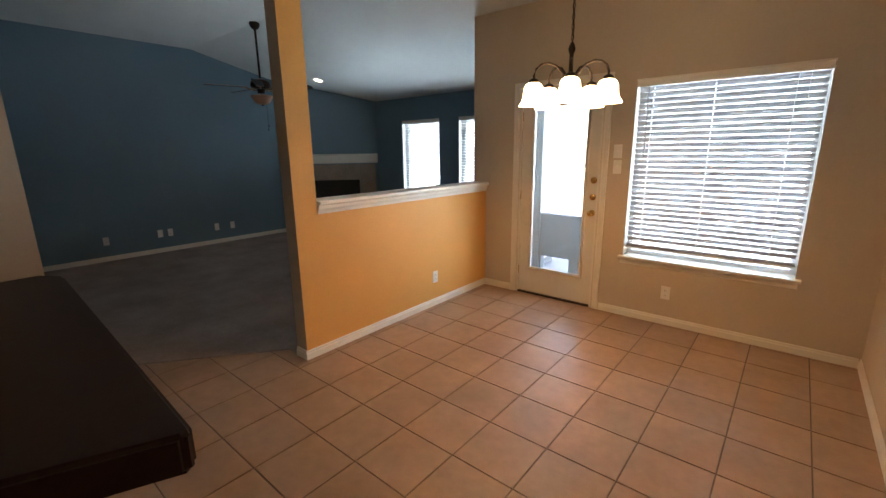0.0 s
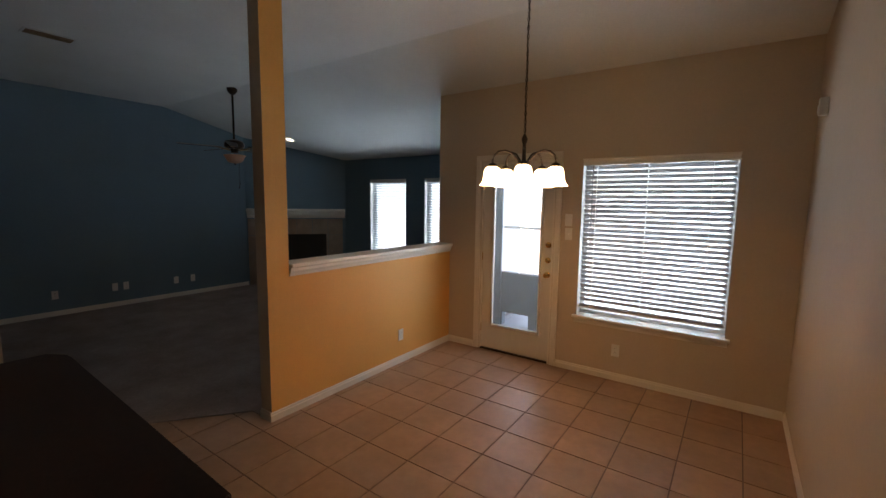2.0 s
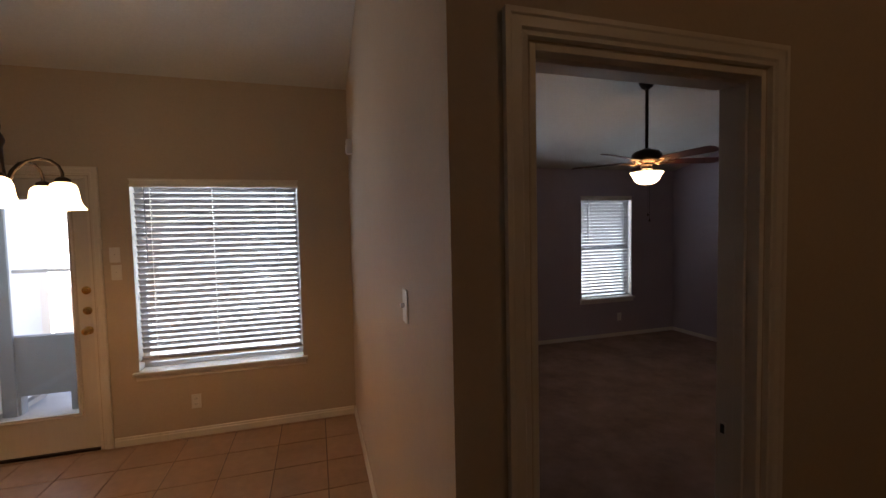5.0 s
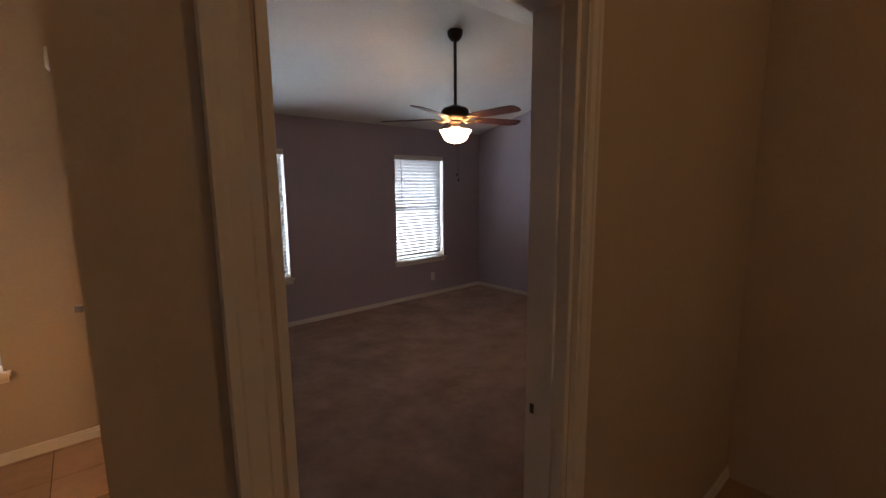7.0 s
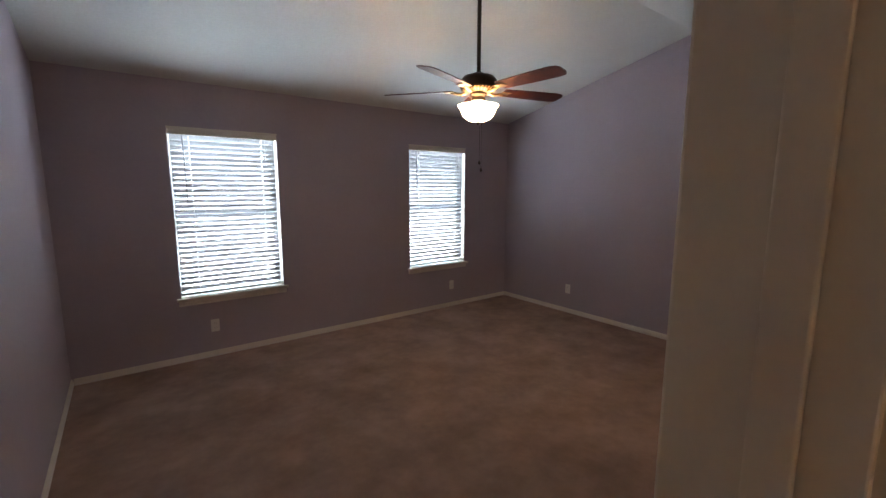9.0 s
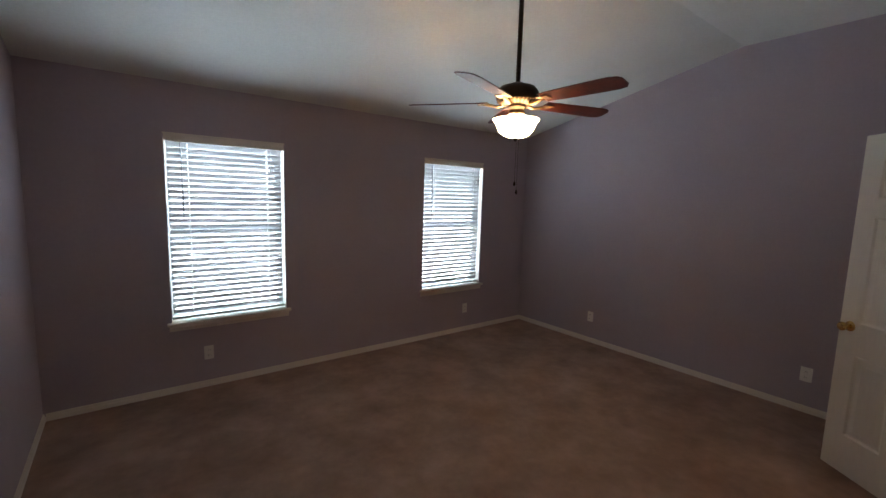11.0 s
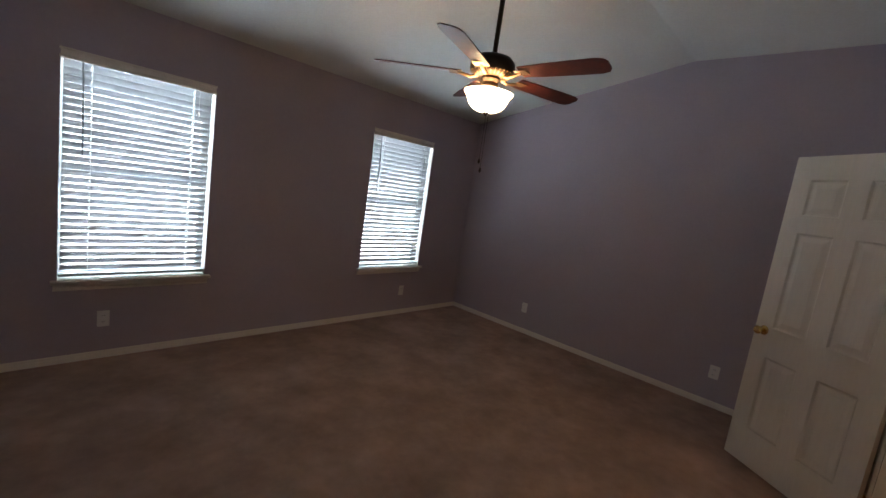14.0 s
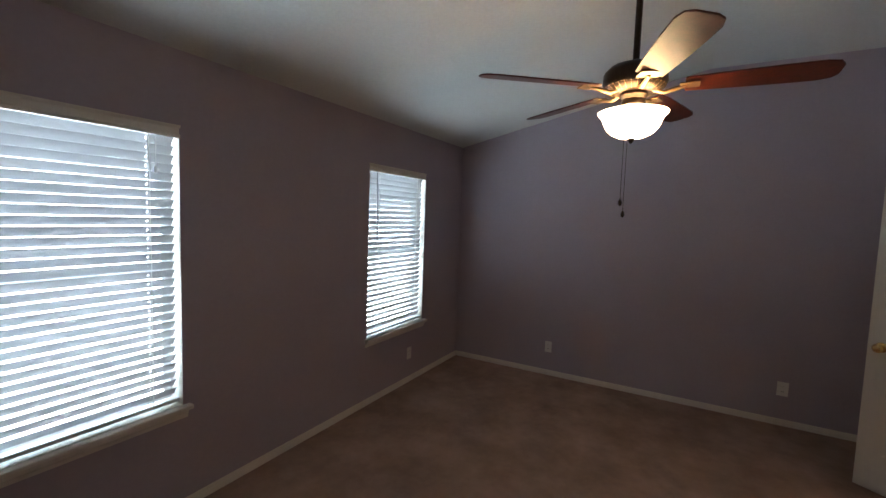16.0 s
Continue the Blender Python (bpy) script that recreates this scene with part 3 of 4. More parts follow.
# ---- doors ----
def knob(parent, name, m, label="polished brass door knob"):
    bm = bmesh.new()
    lathe(bm, [(0, 0), (0.031, 0), (0.031, 0.004), (0.026, 0.009), (0.011, 0.011), (0.010, 0.028), (0.018, 0.034), (0.026, 0.044), (0.027, 0.054), (0.020, 0.064), (0, 0.067)], 24)
    return part(name, bm, BRASS, parent, label, True, m)


def panel_door(name, w, m, label, kz=0.90):
    """A six-panel door; hinge at the origin, the leaf along +x, thickness along y."""
    d = thing(name, m, label, "door")
    h, th = 2.03, 0.035
    st = 0.115
    pw = (w - 3 * st) / 2
    xs = (st, 2 * st + pw)
    rows = ((0.235, 0.735), (0.93, 1.555), (1.665, 1.885))
    us = sorted({0, w, *(x for a in xs for x in (a, a + pw))})
    zs = sorted({0, h, *(z for r in rows for z in r)})
    bm = bmesh.new()
    for side, y in ((-1, 0.0), (1, th)):
        for i in range(len(us) - 1):
            for j in range(len(zs) - 1):
                c = [(us[i], zs[j]), (us[i + 1], zs[j]), (us[i + 1], zs[j + 1]), (us[i], zs[j + 1])]
                is_panel = any(abs(us[i] - a) < 1e-6 for a in xs) and any(abs(zs[j] - r[0]) < 1e-6 for r in rows)
                prev = [bm.verts.new((x, y, z)) for x, z in c]
                if is_panel:
                    for inset, dep in ((0.010, 0.009), (0.020, 0.010), (0.050, 0.003)):
                        ring = [bm.verts.new((x + (inset if k in (0, 3) else -inset), y - side * dep, z + (inset if k < 2 else -inset))) for k, (x, z) in enumerate(c)]
                        for k in range(4):
                            bm.faces.new((prev[k], prev[(k + 1) % 4], ring[(k + 1) % 4], ring[k]))
                        prev = ring
                bm.faces.new(prev)
    for q in (((0, 0, 0), (0, th, 0), (0, th, h), (0, 0, h)), ((w, 0, 0), (w, th, 0), (w, th, h), (w, 0, h)), ((0, 0, h), (w, 0, h), (w, th, h), (0, th, h)), ((0, 0, 0), (w, 0, 0), (w, th, 0), (0, th, 0))):
        bm.faces.new([bm.verts.new(c) for c in q])
    bmesh.ops.remove_doubles(bm, verts=bm.verts[:], dist=0.0004)
    bmesh.ops.recalc_face_normals(bm, faces=bm.faces[:])
    part("leaf", bm, DOORP, d)
    knob(d, "knob", pose(w - 0.065, 0, kz, 90, 0, 0))
    knob(d, "knob", pose(w - 0.065, th, kz, -90, 0, 0))
    bm = bmesh.new()
    box(bm, w - 0.0005, 0.006, kz - 0.03, w + 0.0015, th - 0.006, kz + 0.03)
    part("latch_plate", bm, BRASS, d)
    for z in (0.22, 1.02, 1.82):
        bm = bmesh.new()
        lathe(bm, [(0, 0), (0.007, 0), (0.007, 0.09), (0, 0.09)], 10, (-0.004, -0.004, z - 0.045))
        part("hinge", bm, BRASS, d)
    return d


panel_door("bathroom_door", 0.77, pose(4.449, 1.724, 0.016, 0, 0, 53.5), "open white six-panel door with brass knob")
panel_door("bedroom_door", 0.71, pose(0.958, 1.615, 0.016, 0, 0, 91.0), "open white six-panel bedroom door beside the wall", 0.955)

# patio door: glazed leaf with moulded lite frame
pd = tagged(new("patio_door"), "white glazed patio door with brass locks", "door")
x0, x1, z1 = X_DOOR[0] + 0.02, X_DOOR[1] - 0.02, X_DOOR[3] - 0.022
gx0, gx1, gz0, gz1 = -1.842, -1.290, 0.285, 1.915
yd = NY + 0.012
bm = bmesh.new()
for c in ((x0, yd, 0.02, gx0, yd + 0.044, z1), (gx1, yd, 0.02, x1, yd + 0.044, z1), (gx0, yd, 0.02, gx1, yd + 0.044, gz0), (gx0, yd, gz1, gx1, yd + 0.044, z1)):
    box(bm, *c)
bmesh.ops.remove_doubles(bm, verts=bm.verts[:], dist=0.0005)
part("leaf", bm, DOORP, pd)
LITE = [(0, 0), (0.012, 0.004), (0.016, 0.014), (0.010, 0.022), (0.012, 0.032), (0, 0.036)]
bm = bmesh.new()
for (a, b) in (((gx0, gz0), (gx1, gz0)), ((gx1, gz0), (gx1, gz1)), ((gx1, gz1), (gx0, gz1)), ((gx0, gz1), (gx0, gz0))):
    ca, cb = Vector((a[0], 0, a[1])), Vector((b[0], 0, b[1]))
    dr = (cb - ca).normalized()
    inn = Vector((-dr.z, 0, dr.x))
    ra = [bm.verts.new(ca + (inn + dr) * (w - 0.018) + Vector((0, yd - q, 0))) for q, w in LITE]
    rb = [bm.verts.new(cb + (inn - dr) * (w - 0.018) + Vector((0, yd - q, 0))) for q, w in LITE]
    for k in range(len(LITE)):
        l = (k + 1) % len(LITE)
        bm.faces.new((ra[k], ra[l], rb[l], rb[k]))
bmesh.ops.recalc_face_normals(bm, faces=bm.faces[:])
part("lite_frame", bm, DOORP, pd)
bm = bmesh.new()
box(bm, gx0 + 0.002, yd + 0.018, gz0 + 0.002, gx1 - 0.002, yd + 0.022, gz1 - 0.002)
part("pane", bm, PANE, pd).visible_shadow = False
knob(pd, "knob", pose(-1.215, yd, 0.920, 90, 0, 0))
for z in (1.068, 1.222):
    bm = bmesh.new()
    lathe(bm, [(0, 0), (0.030, 0), (0.030, 0.006), (0.022, 0.014), (0.012, 0.016), (0, 0.016)], 24)
    lk = part("deadbolt", bm, BRASS, pd, "brass deadbolt with a thumb turn", True, pose(-1.215, yd, z, 90, 0, 0))
    bm = bmesh.new()
    box(bm, -0.016, -0.005, 0.014, 0.016, 0.005, 0.034, 0.002)
    part("thumb_turn", bm, BRASS, lk)
for z in (0.25, 1.05, 1.82):
    bm = bmesh.new()
    lathe(bm, [(0, 0), (0.007, 0), (0.007, 0.09), (0, 0.09)], 10, (x0 - 0.004, yd - 0.004, z - 0.045))
    part("hinge", bm, BRASS, pd)
bm = bmesh.new()
box(bm, X_DOOR[0] + 0.018, NY - 0.012, 0.001, X_DOOR[1] - 0.018, NY + 0.16, 0.018, 0.004)
struct("threshold", bm, BRONZE, "dark metal threshold of the patio door", "threshold")


# ---- outlets, switches, sensor ----
def outlet(m, label, w=0.070, slots=True):
    """Plate in the x-z plane, facing -y."""
    o = thing("wall_outlet", m, label, "outlet")
    bm = bmesh.new()
    box(bm, -w / 2, -0.006, -0.0575, w / 2, 0.0, 0.0575, 0.003)
    part("plate", bm, PLATE, o)
    if slots:
        for z in (-0.022, 0.022):
            bm = bmesh.new()
            box(bm, -0.017, -0.0085, z - 0.014, 0.017, -0.0062, z + 0.014, 0.002)
            r = part("receptacle", bm, PLATE, o)
            for x in (-0.006, 0.006):
                bm = bmesh.new()
                box(bm, x - 0.0012, -0.0095, z - 0.004, x + 0.0012, -0.0086, z + 0.006)
                part("slot", bm, SLOT, r)
    return o


outlet(pose(-0.523, NY, 0.285), "white electric outlet low on the beige wall")
outlet(pose(HX, 3.465, 0.292, 0, 0, 90), "white electric outlet on the orange half wall")
outlet(pose(1.884, BY, 0.295), "white electric outlet under a bedroom window")
outlet(pose(4.635, BY, 0.292), "white electric outlet near the bedroom corner")
outlet(pose(BX1, 4.558, 0.306, 0, 0, -90), "white electric outlet on the lavender wall")
outlet(pose(BX1, 2.622, 0.312, 0, 0, -90), "white electric outlet on the lavender wall near the bathroom door", 0.075)
outlet(pose(LX, 1.88, 0.295, 0, 0, 90), "white outlet low on the blue wall")
outlet(pose(LX, 2.56, 0.300, 0, 0, 90), "small blank plate low on the blue wall", 0.070, False)
outlet(pose(LX, 2.70, 0.300, 0, 0, 90), "white outlet low on the blue wall")
outlet(pose(LX, 3.40, 0.285, 0, 0, 90), "white outlet low on the blue wall")
outlet(pose(LX, 3.66, 0.285, 0, 0, 90), "white outlet low on the blue wall")


def switch(m, label, toggles):
    s = thing("light_switch", m, label, "switch")
    w = 0.070 + 0.046 * (toggles - 1)
    bm = bmesh.new()
    box(bm, -w / 2, -0.006, -0.0575, w / 2, 0.0, 0.0575, 0.003)
    part("plate", bm, PLATE, s)
    for k in range(toggles):
        x = (k - (toggles - 1) / 2) * 0.046
        bm = bmesh.new()
        box(bm, x - 0.005, -0.020, -0.004, x + 0.005, -0.0062, 0.010, 0.002)
        part("toggle", bm, PLATE, s)
    return s


switch(pose(NX, 1.995, 1.365, 0, 0, -90), "white light switch plate on the beige wall", 1)
switch(pose(-1.018, NY, 1.480), "white light switch plate beside the patio door", 1)
switch(pose(-1.013, NY, 1.346), "white light switch plate beside the patio door", 1)
ms = thing("alarm_sensor", pose(NX, 3.92, 2.272, 0, 0, -90), "small white alarm sensor high on the wall", "sensor")
bm = bmesh.new()
box(bm, -0.032, -0.045, -0.055, 0.032, 0.0, 0.055, 0.008)
part("housing", bm, PLATE, ms)
bm = bmesh.new()
box(bm, -0.024, -0.049, -0.040, 0.024, -0.0455, 0.010, 0.001)
part("lens", bm, VINYL, ms)

# ---- chandelier ----
ch = thing("chandelier", pose(CHAND[0], CHAND[1], 1.749), "dark bronze chandelier with five lit bell shades", "chandelier")
bm = bmesh.new()
lathe(bm, [(0, 0.03), (0.010, 0.034), (0.016, 0.05), (0.022, 0.075), (0.034, 0.10), (0.030, 0.125), (0.016, 0.15), (0.012, 0.19), (0.011, 0.27), (0.017, 0.285), (0.020, 0.30), (0.013, 0.32), (0.005, 0.335), (0, 0.336)], 20)
part("stem", bm, BRONZE, ch, "", True)
for k in range(5):
    a = radians(72 * k - 66)
    ca, sa = math.cos(a), math.sin(a)
    pts = []
    for r, z in ((0.022, 0.118), (0.045, 0.172), (0.085, 0.212), (0.128, 0.226), (0.168, 0.218), (0.196, 0.194), (0.207, 0.164), (0.207, 0.142)):
        pts.append((r * ca, r * sa, z))
    bm = bmesh.new()
    tube(bm, pts, 0.0065, 10)
    arm = part("arm", bm, BRONZE, ch, "", True)
    bm = bmesh.new()
    lathe(bm, [(0, 0.148), (0.012, 0.146), (0.026, 0.138), (0.030, 0.128), (0.028, 0.116), (0, 0.116)], 20, (0.207 * ca, 0.207 * sa, 0))
    part("socket", bm, BRONZE, arm, "", True)
    bm = bmesh.new()
    prof = [(0.028, 0.122), (0.044, 0.112), (0.052, 0.094), (0.055, 0.07), (0.058, 0.045), (0.064, 0.026), (0.074, 0.010), (0.082, 0.0)]
    lathe(bm, prof + [(r - 0.004, z + 0.002) for r, z in prof[::-1]], 28, (0.207 * ca, 0.207 * sa, 0))
    part("shade", bm, SHADE, arm, "white frosted bell glass shade, lit", True)
    lamp("chandelier_bulb", "POINT", pose(CHAND[0] + 0.207 * ca, CHAND[1] + 0.207 * sa, 1.774), BULB_W, WARM, radius=0.025)
links = bmesh.new()
zc = 2.07
top = Z_FLAT - 0.014
n = int((top - zc) / 0.026)
for k in range(n):
    turn = pose(0, 0, 0.336 + 0.012 + k * 0.026 + 0.01, 0, 0, 90 * (k % 2)) @ pose(0, 0, 0, 90, 0, 0)
    pts = [turn @ Vector((0.008 * math.cos(q), 0.017 * math.sin(q), 0)) for q in [2 * math.pi * i / 8 for i in range(9)]]
    tube(links, pts, 0.0022, 5)
part("chain", links, BRONZE, ch)
bm = bmesh.new()
tube(bm, [(0.004 * math.sin(k * 1.3), 0.004 * math.cos(k * 1.3), 0.33 + k * (top - 1.72 - 0.35) / 14) for k in range(15)], 0.003, 6)
part("cable", bm, BRONZE, ch)
bm = bmesh.new()
lathe(bm, [(0, top - 1.72), (0.062, top - 1.72), (0.060, top - 1.735), (0.03, top - 1.755), (0.008, top - 1.765), (0, top - 1.765)], 24)
part("canopy", bm, BRONZE, ch, "", True)


# ---- ceiling fans ----
def ceiling_fan(m, rod_top, blade_mat, bowl_mat, yaw, label, bowl_label):
    """Origin at the middle of the blades."""
    f = thing("ceiling_fan", m, label, "ceiling fan")
    bm = bmesh.new()
    lathe(bm, [(0, 0.11), (0.03, 0.11), (0.05, 0.10), (0.10, 0.085), (0.122, 0.06), (0.125, 0.02), (0.115, 0.0), (0.085, -0.018), (0, -0.018)], 32)
    part("motor_housing", bm, BRONZE, f, "", True)
    bm = bmesh.new()
    lathe(bm, [(0.084, -0.016), (0.100, -0.004), (0.117, 0.004), (0.119, 0.012), (0.116, 0.012), (0.082, -0.018)], 40)
    for k in range(30):
        a = 2 * math.pi * k / 30
        tube(bm, [(0.086 * math.cos(a), 0.086 * math.sin(a), -0.017), (0.118 * math.cos(a), 0.118 * math.sin(a), 0.006)], 0.003, 5)
    part("vent_ring", bm, ANTIQUE, f, "ribbed antique brass ring")
    bm = bmesh.new()
    lathe(bm, [(0, -0.015), (0.052, -0.015), (0.055, -0.03), (0.044, -0.045), (0.048, -0.058), (0.046, -0.068), (0.006, -0.070), (0.006, -0.200), (0, -0.200)], 28)
    part("switch_housing", bm, BRONZE, f, "", True)
    bm = bmesh.new()
    lathe(bm, [(0.120, -0.094), (0.137, -0.098), (0.134, -0.105), (0.124, -0.115), (0.116, -0.128), (0.111, -0.144), (0.101, -0.164), (0.082, -0.184), (0.053, -0.198), (0.02, -0.204), (0, -0.205)], 36)
    part("bowl", bm, bowl_mat, f, bowl_label, True)
    bm = bmesh.new()
    lathe(bm, [(0, -0.226), (0.006, -0.222), (0.011, -0.214), (0.016, -0.205), (0.012, -0.200), (0, -0.199)], 16)
    part("finial", bm, BRONZE, f, "", True)
    bm = bmesh.new()
    tube(bm, [(0, 0, 0.10), (0, 0, rod_top - 0.03)], 0.0135, 14)
    part("downrod", bm, BRONZE, f, "", True)
    bm = bmesh.new()
    lathe(bm, [(0, rod_top - 0.075), (0.022, rod_top - 0.072), (0.045, rod_top - 0.055), (0.062, rod_top - 0.025), (0.066, rod_top + 0.014), (0, rod_top + 0.014)], 28)
    part("canopy", bm, BRONZE, f, "", True)
    for k in range(5):
        turn = pose(0, 0, 0, 0, 0, yaw + 72 * k)
        bm = bmesh.new()
        tube(bm, [(0.075, 0, -0.012), (0.11, 0, -0.024), (0.15, 0.0, -0.016), (0.19, 0.0, -0.006)], 0.009, 8)
        box(bm, 0.165, -0.040, -0.0085, 0.235, 0.040, -0.0035, 0.002)
        iron = part("blade_iron", bm, ANTIQUE, f, "cast antique brass blade bracket", False, turn)
        bm = bmesh.new()
        out = [(0.185, 0.048), (0.30, 0.056), (0.48, 0.062), (0.60, 0.063), (0.640, 0.052), (0.655, 0.028)]
        poly = [(x, y) for x, y in out] + [(x, -y) for x, y in out[::-1]]
        prism(bm, poly, -0.003, 0.003)
        for v in bm.verts:
            v.co.z += -0.21 * v.co.y
        part("blade", bm, blade_mat, f, "", False, turn)
    for (px, py, zb) in ((0.045, 0.033, -0.455), (0.050, 0.020, -0.505)):
        bm = bmesh.new()
        tube(bm, [(px, py, -0.086), (px, py, zb)], 0.0011, 5)
        lathe(bm, [(0, 0), (0.005, 0.003), (0.008, 0.012), (0.006, 0.022), (0.002, 0.030), (0, 0.030)], 10, (px, py, zb - 0.028))
        part("pull_chain", bm, BRONZE, f)
    return f


fan_z = 2.180
ceiling_fan(pose(FAN[0], FAN[1], fan_z), 2.872 - fan_z, CHERRY, BOWL, 57, "dark bronze ceiling fan with cherry blades and lit bowl", "lit frosted alabaster glass bowl")
for sx in (-1, 1):
    lamp("fan_bulb", "POINT", pose(FAN[0] + 0.032 * sx, FAN[1] + 0.024 * sx, fan_z - 0.138), FAN_W / 2, WARM, radius=0.02)
ceiling_fan(pose(-5.208, 3.36, 2.31), 3.062 - 2.31, BLADE_D, BOWL_OFF, 40, "dark bronze ceiling fan with unlit amber glass bowl", "unlit amber glass bowl")

# recessed light and vents in the living room ceiling
rl = thing("recessed_light", pose(-6.26, 4.95, roof_z(4.95) - 0.001, 0, 0, 0) @ pose(0, 0, 0, math.degrees(math.atan(0.238)) * -1, 0, 0), "lit round recessed ceiling light with white trim", "ceiling light")
bm = bmesh.new()
lathe(bm, [(0.070, -0.001), (0.098, -0.001), (0.098, -0.006), (0.075, -0.010), (0.070, -0.008)], 28)
part("trim_ring", bm, VINYL, rl)
bm = bmesh.new()
lathe(bm, [(0, -0.003), (0.071, -0.003), (0.071, -0.001), (0, -0.001)], 28)
part("lens", bm, CAN, rl)

vent = thing("ceiling_vent", pose(-4.85, 1.50, Z_FLAT), "dark slotted air vent in the living room ceiling", "vent")
bm = bmesh.new()
for c in ((-0.09, -0.18, -0.008, -0.074, 0.18, 0.0), (0.074, -0.18, -0.008, 0.09, 0.18, 0.0), (-0.074, -0.18, -0.008, 0.074, -0.164, 0.0), (-0.074, 0.164, -0.008, 0.074, 0.18, 0.0)):
    box(bm, *c)
part("frame", bm, CEIL, vent)
bm = bmesh.new()
box(bm, -0.074, -0.164, -0.002, 0.074, 0.164, -0.0005)
part("backing", bm, SLOT, vent, "near-black sheet drawn as the duct's shade")
for k in range(7):
    bm = bmesh.new()
    box(bm, -0.068 + k * 0.0205, -0.164, -0.007, -0.061 + k * 0.0205, 0.164, -0.0025)
    part("slat", bm, ANTIQUE, vent)

# unseen lamp added over the hall, assumed from the warm light on the door wall
hl = thing("unseen_hall_light", pose(2.0, -0.25, Z_FLAT), "round lit ceiling light, unseen, assumed from the warm door wall", "ceiling light")
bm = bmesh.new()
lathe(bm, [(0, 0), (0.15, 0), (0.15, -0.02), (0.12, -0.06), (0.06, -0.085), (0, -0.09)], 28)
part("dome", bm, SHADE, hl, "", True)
lamp("unseen_hall_bulb", "POINT", pose(2.0, -0.25, Z_FLAT - 0.2), HALL_W, (1.0, 0.42, 0.11), radius=0.06)

# bathroom lamp that lights its doorway
bl = thing("bathroom_ceiling_light", pose(4.1, 0.6, 2.44), "round lit bathroom ceiling light", "ceiling light")
bm = bmesh.new()
lathe(bm, [(0, 0), (0.15, 0), (0.15, -0.02), (0.12, -0.06), (0.06, -0.085), (0, -0.09)], 28)
part("dome", bm, BOWL, bl, "", True)
lamp("bathroom_bulb", "POINT", pose(4.1, 0.6, 2.25), BATH_W, WARM, radius=0.06)

# ---- bar counter ----
bar = thing("bar_counter", pose(0, 0, 0), "dark brown laminate raised bar top on a beige knee wall", "counter")
bm = bmesh.new()
prism(bm, [(-0.325, 0.40), (-0.242, 0.588), (-0.252, 0.601), (-1.135, 0.630), (-1.190, 0.595), (-1.190, 0.12), (-0.45, 0.12)], 1.170, 1.220)
bmesh.ops.bevel(bm, geom=[e for e in bm.edges], offset=0.006, segments=3, affect="EDGES")
part("worktop", bm, COUNTER, bar, "dark brown laminate top with eased edges")
bm = bmesh.new()
box(bm, -1.12, 0.32, 0.0, -0.45, 0.44, 1.170)
part("knee_wall", bm, BEIGE, bar)

# ---- fireplace ----
P0, P1 = Vector((LX, 4.66, 0)), Vector((-6.12, LY, 0))
U = (P1 - P0).normalized()
N = Vector((U.y, -U.x, 0))
FW = (P1 - P0).length
FM = Matrix((( U.x, -N.x, 0, P0.x), (U.y, -N.y, 0, P0.y), (0, 0, 1, 0), (0, 0, 0, 1)))   # x along the wall, -y into the room
fx0, fx1, fz0, fz1 = 0.50, 1.425, 0.20, 0.950
bm = bmesh.new()
ws = [0, fx0, fx1, FW]
zs = [0, fz0, fz1, Z_FLAT]
for i in range(3):
    for j in range(3):
        if (i, j) != (1, 1):
            box(bm, ws[i], 0.0, zs[j], ws[i + 1], 0.10, zs[j + 1])
bmesh.ops.remove_doubles(bm, verts=bm.verts[:], dist=0.0005)
w = struct("wall_fireplace", bm, BLUE, "diagonal slate blue chimney wall", "wall")
w.matrix_basis = FM
fp = thing("fireplace", FM, "corner fireplace with tile surround and white mantel", "fireplace")
bm = bmesh.new()
for c in ((fx0, 0.0, fz0, fx0 + 0.02, 0.40, fz1), (fx1 - 0.02, 0.0, fz0, fx1, 0.40, fz1), (fx0, 0.40, fz0, fx1, 0.42, fz1), (fx0, 0.0, fz0 - 0.02, fx1, 0.42, fz0), (fx0, 0.0, fz1, fx1, 0.42, fz1 + 0.02)):
    box(bm, *c)
part("firebox", bm, SOOT, fp, "black metal firebox")
bm = bmesh.new()
for c in ((fx0 - 0.02, -0.022, fz0, fx0 + 0.03, -0.012, fz1 + 0.02), (fx1 - 0.03, -0.022, fz0, fx1 + 0.02, -0.012, fz1 + 0.02), (fx0 + 0.03, -0.022, fz1 - 0.03, fx1 - 0.03, -0.012, fz1 + 0.02),
          (fx0 + 0.03, -0.022, fz0, fx1 - 0.03, -0.012, fz0 + 0.08)):
    box(bm, *c)
part("front_frame", bm, SOOT, fp)
bm = bmesh.new()
box(bm, fx0 + 0.03, -0.014, fz0 + 0.08, fx1 - 0.03, -0.010, fz1 - 0.03)
part("screen", bm, SOOT, fp, "black glass fire screen")
xs = [0.02 + k * (FW - 0.08) / 6 for k in range(7)]
for a, b in zip(xs, xs[1:]):
    for zz0, zz1 in ((0.0, 0.31), (0.31, 0.62), (0.62, 0.95), (0.95, 1.27)):
        q0, q1, r0, r1 = a + 0.003, b - 0.003, zz0 + 0.003, zz1 - 0.003
        if q0 < fx1 and q1 > fx0 and r0 < fz1 and r1 > fz0:
            for s0, s1 in ((q0, min(q1, fx0 - 0.001)), (max(q0, fx1 + 0.001), q1)):
                if s1 - s0 > 0.02:
                    bm = bmesh.new()
                    box(bm, s0, -0.012, r0, s1, -0.001, r1, 0.0015)
                    part("tile", bm, SLATE, fp)
            continue
        bm = bmesh.new()
        box(bm, q0, -0.012, r0, q1, -0.001, r1, 0.0015)
        part("tile", bm, SLATE, fp)
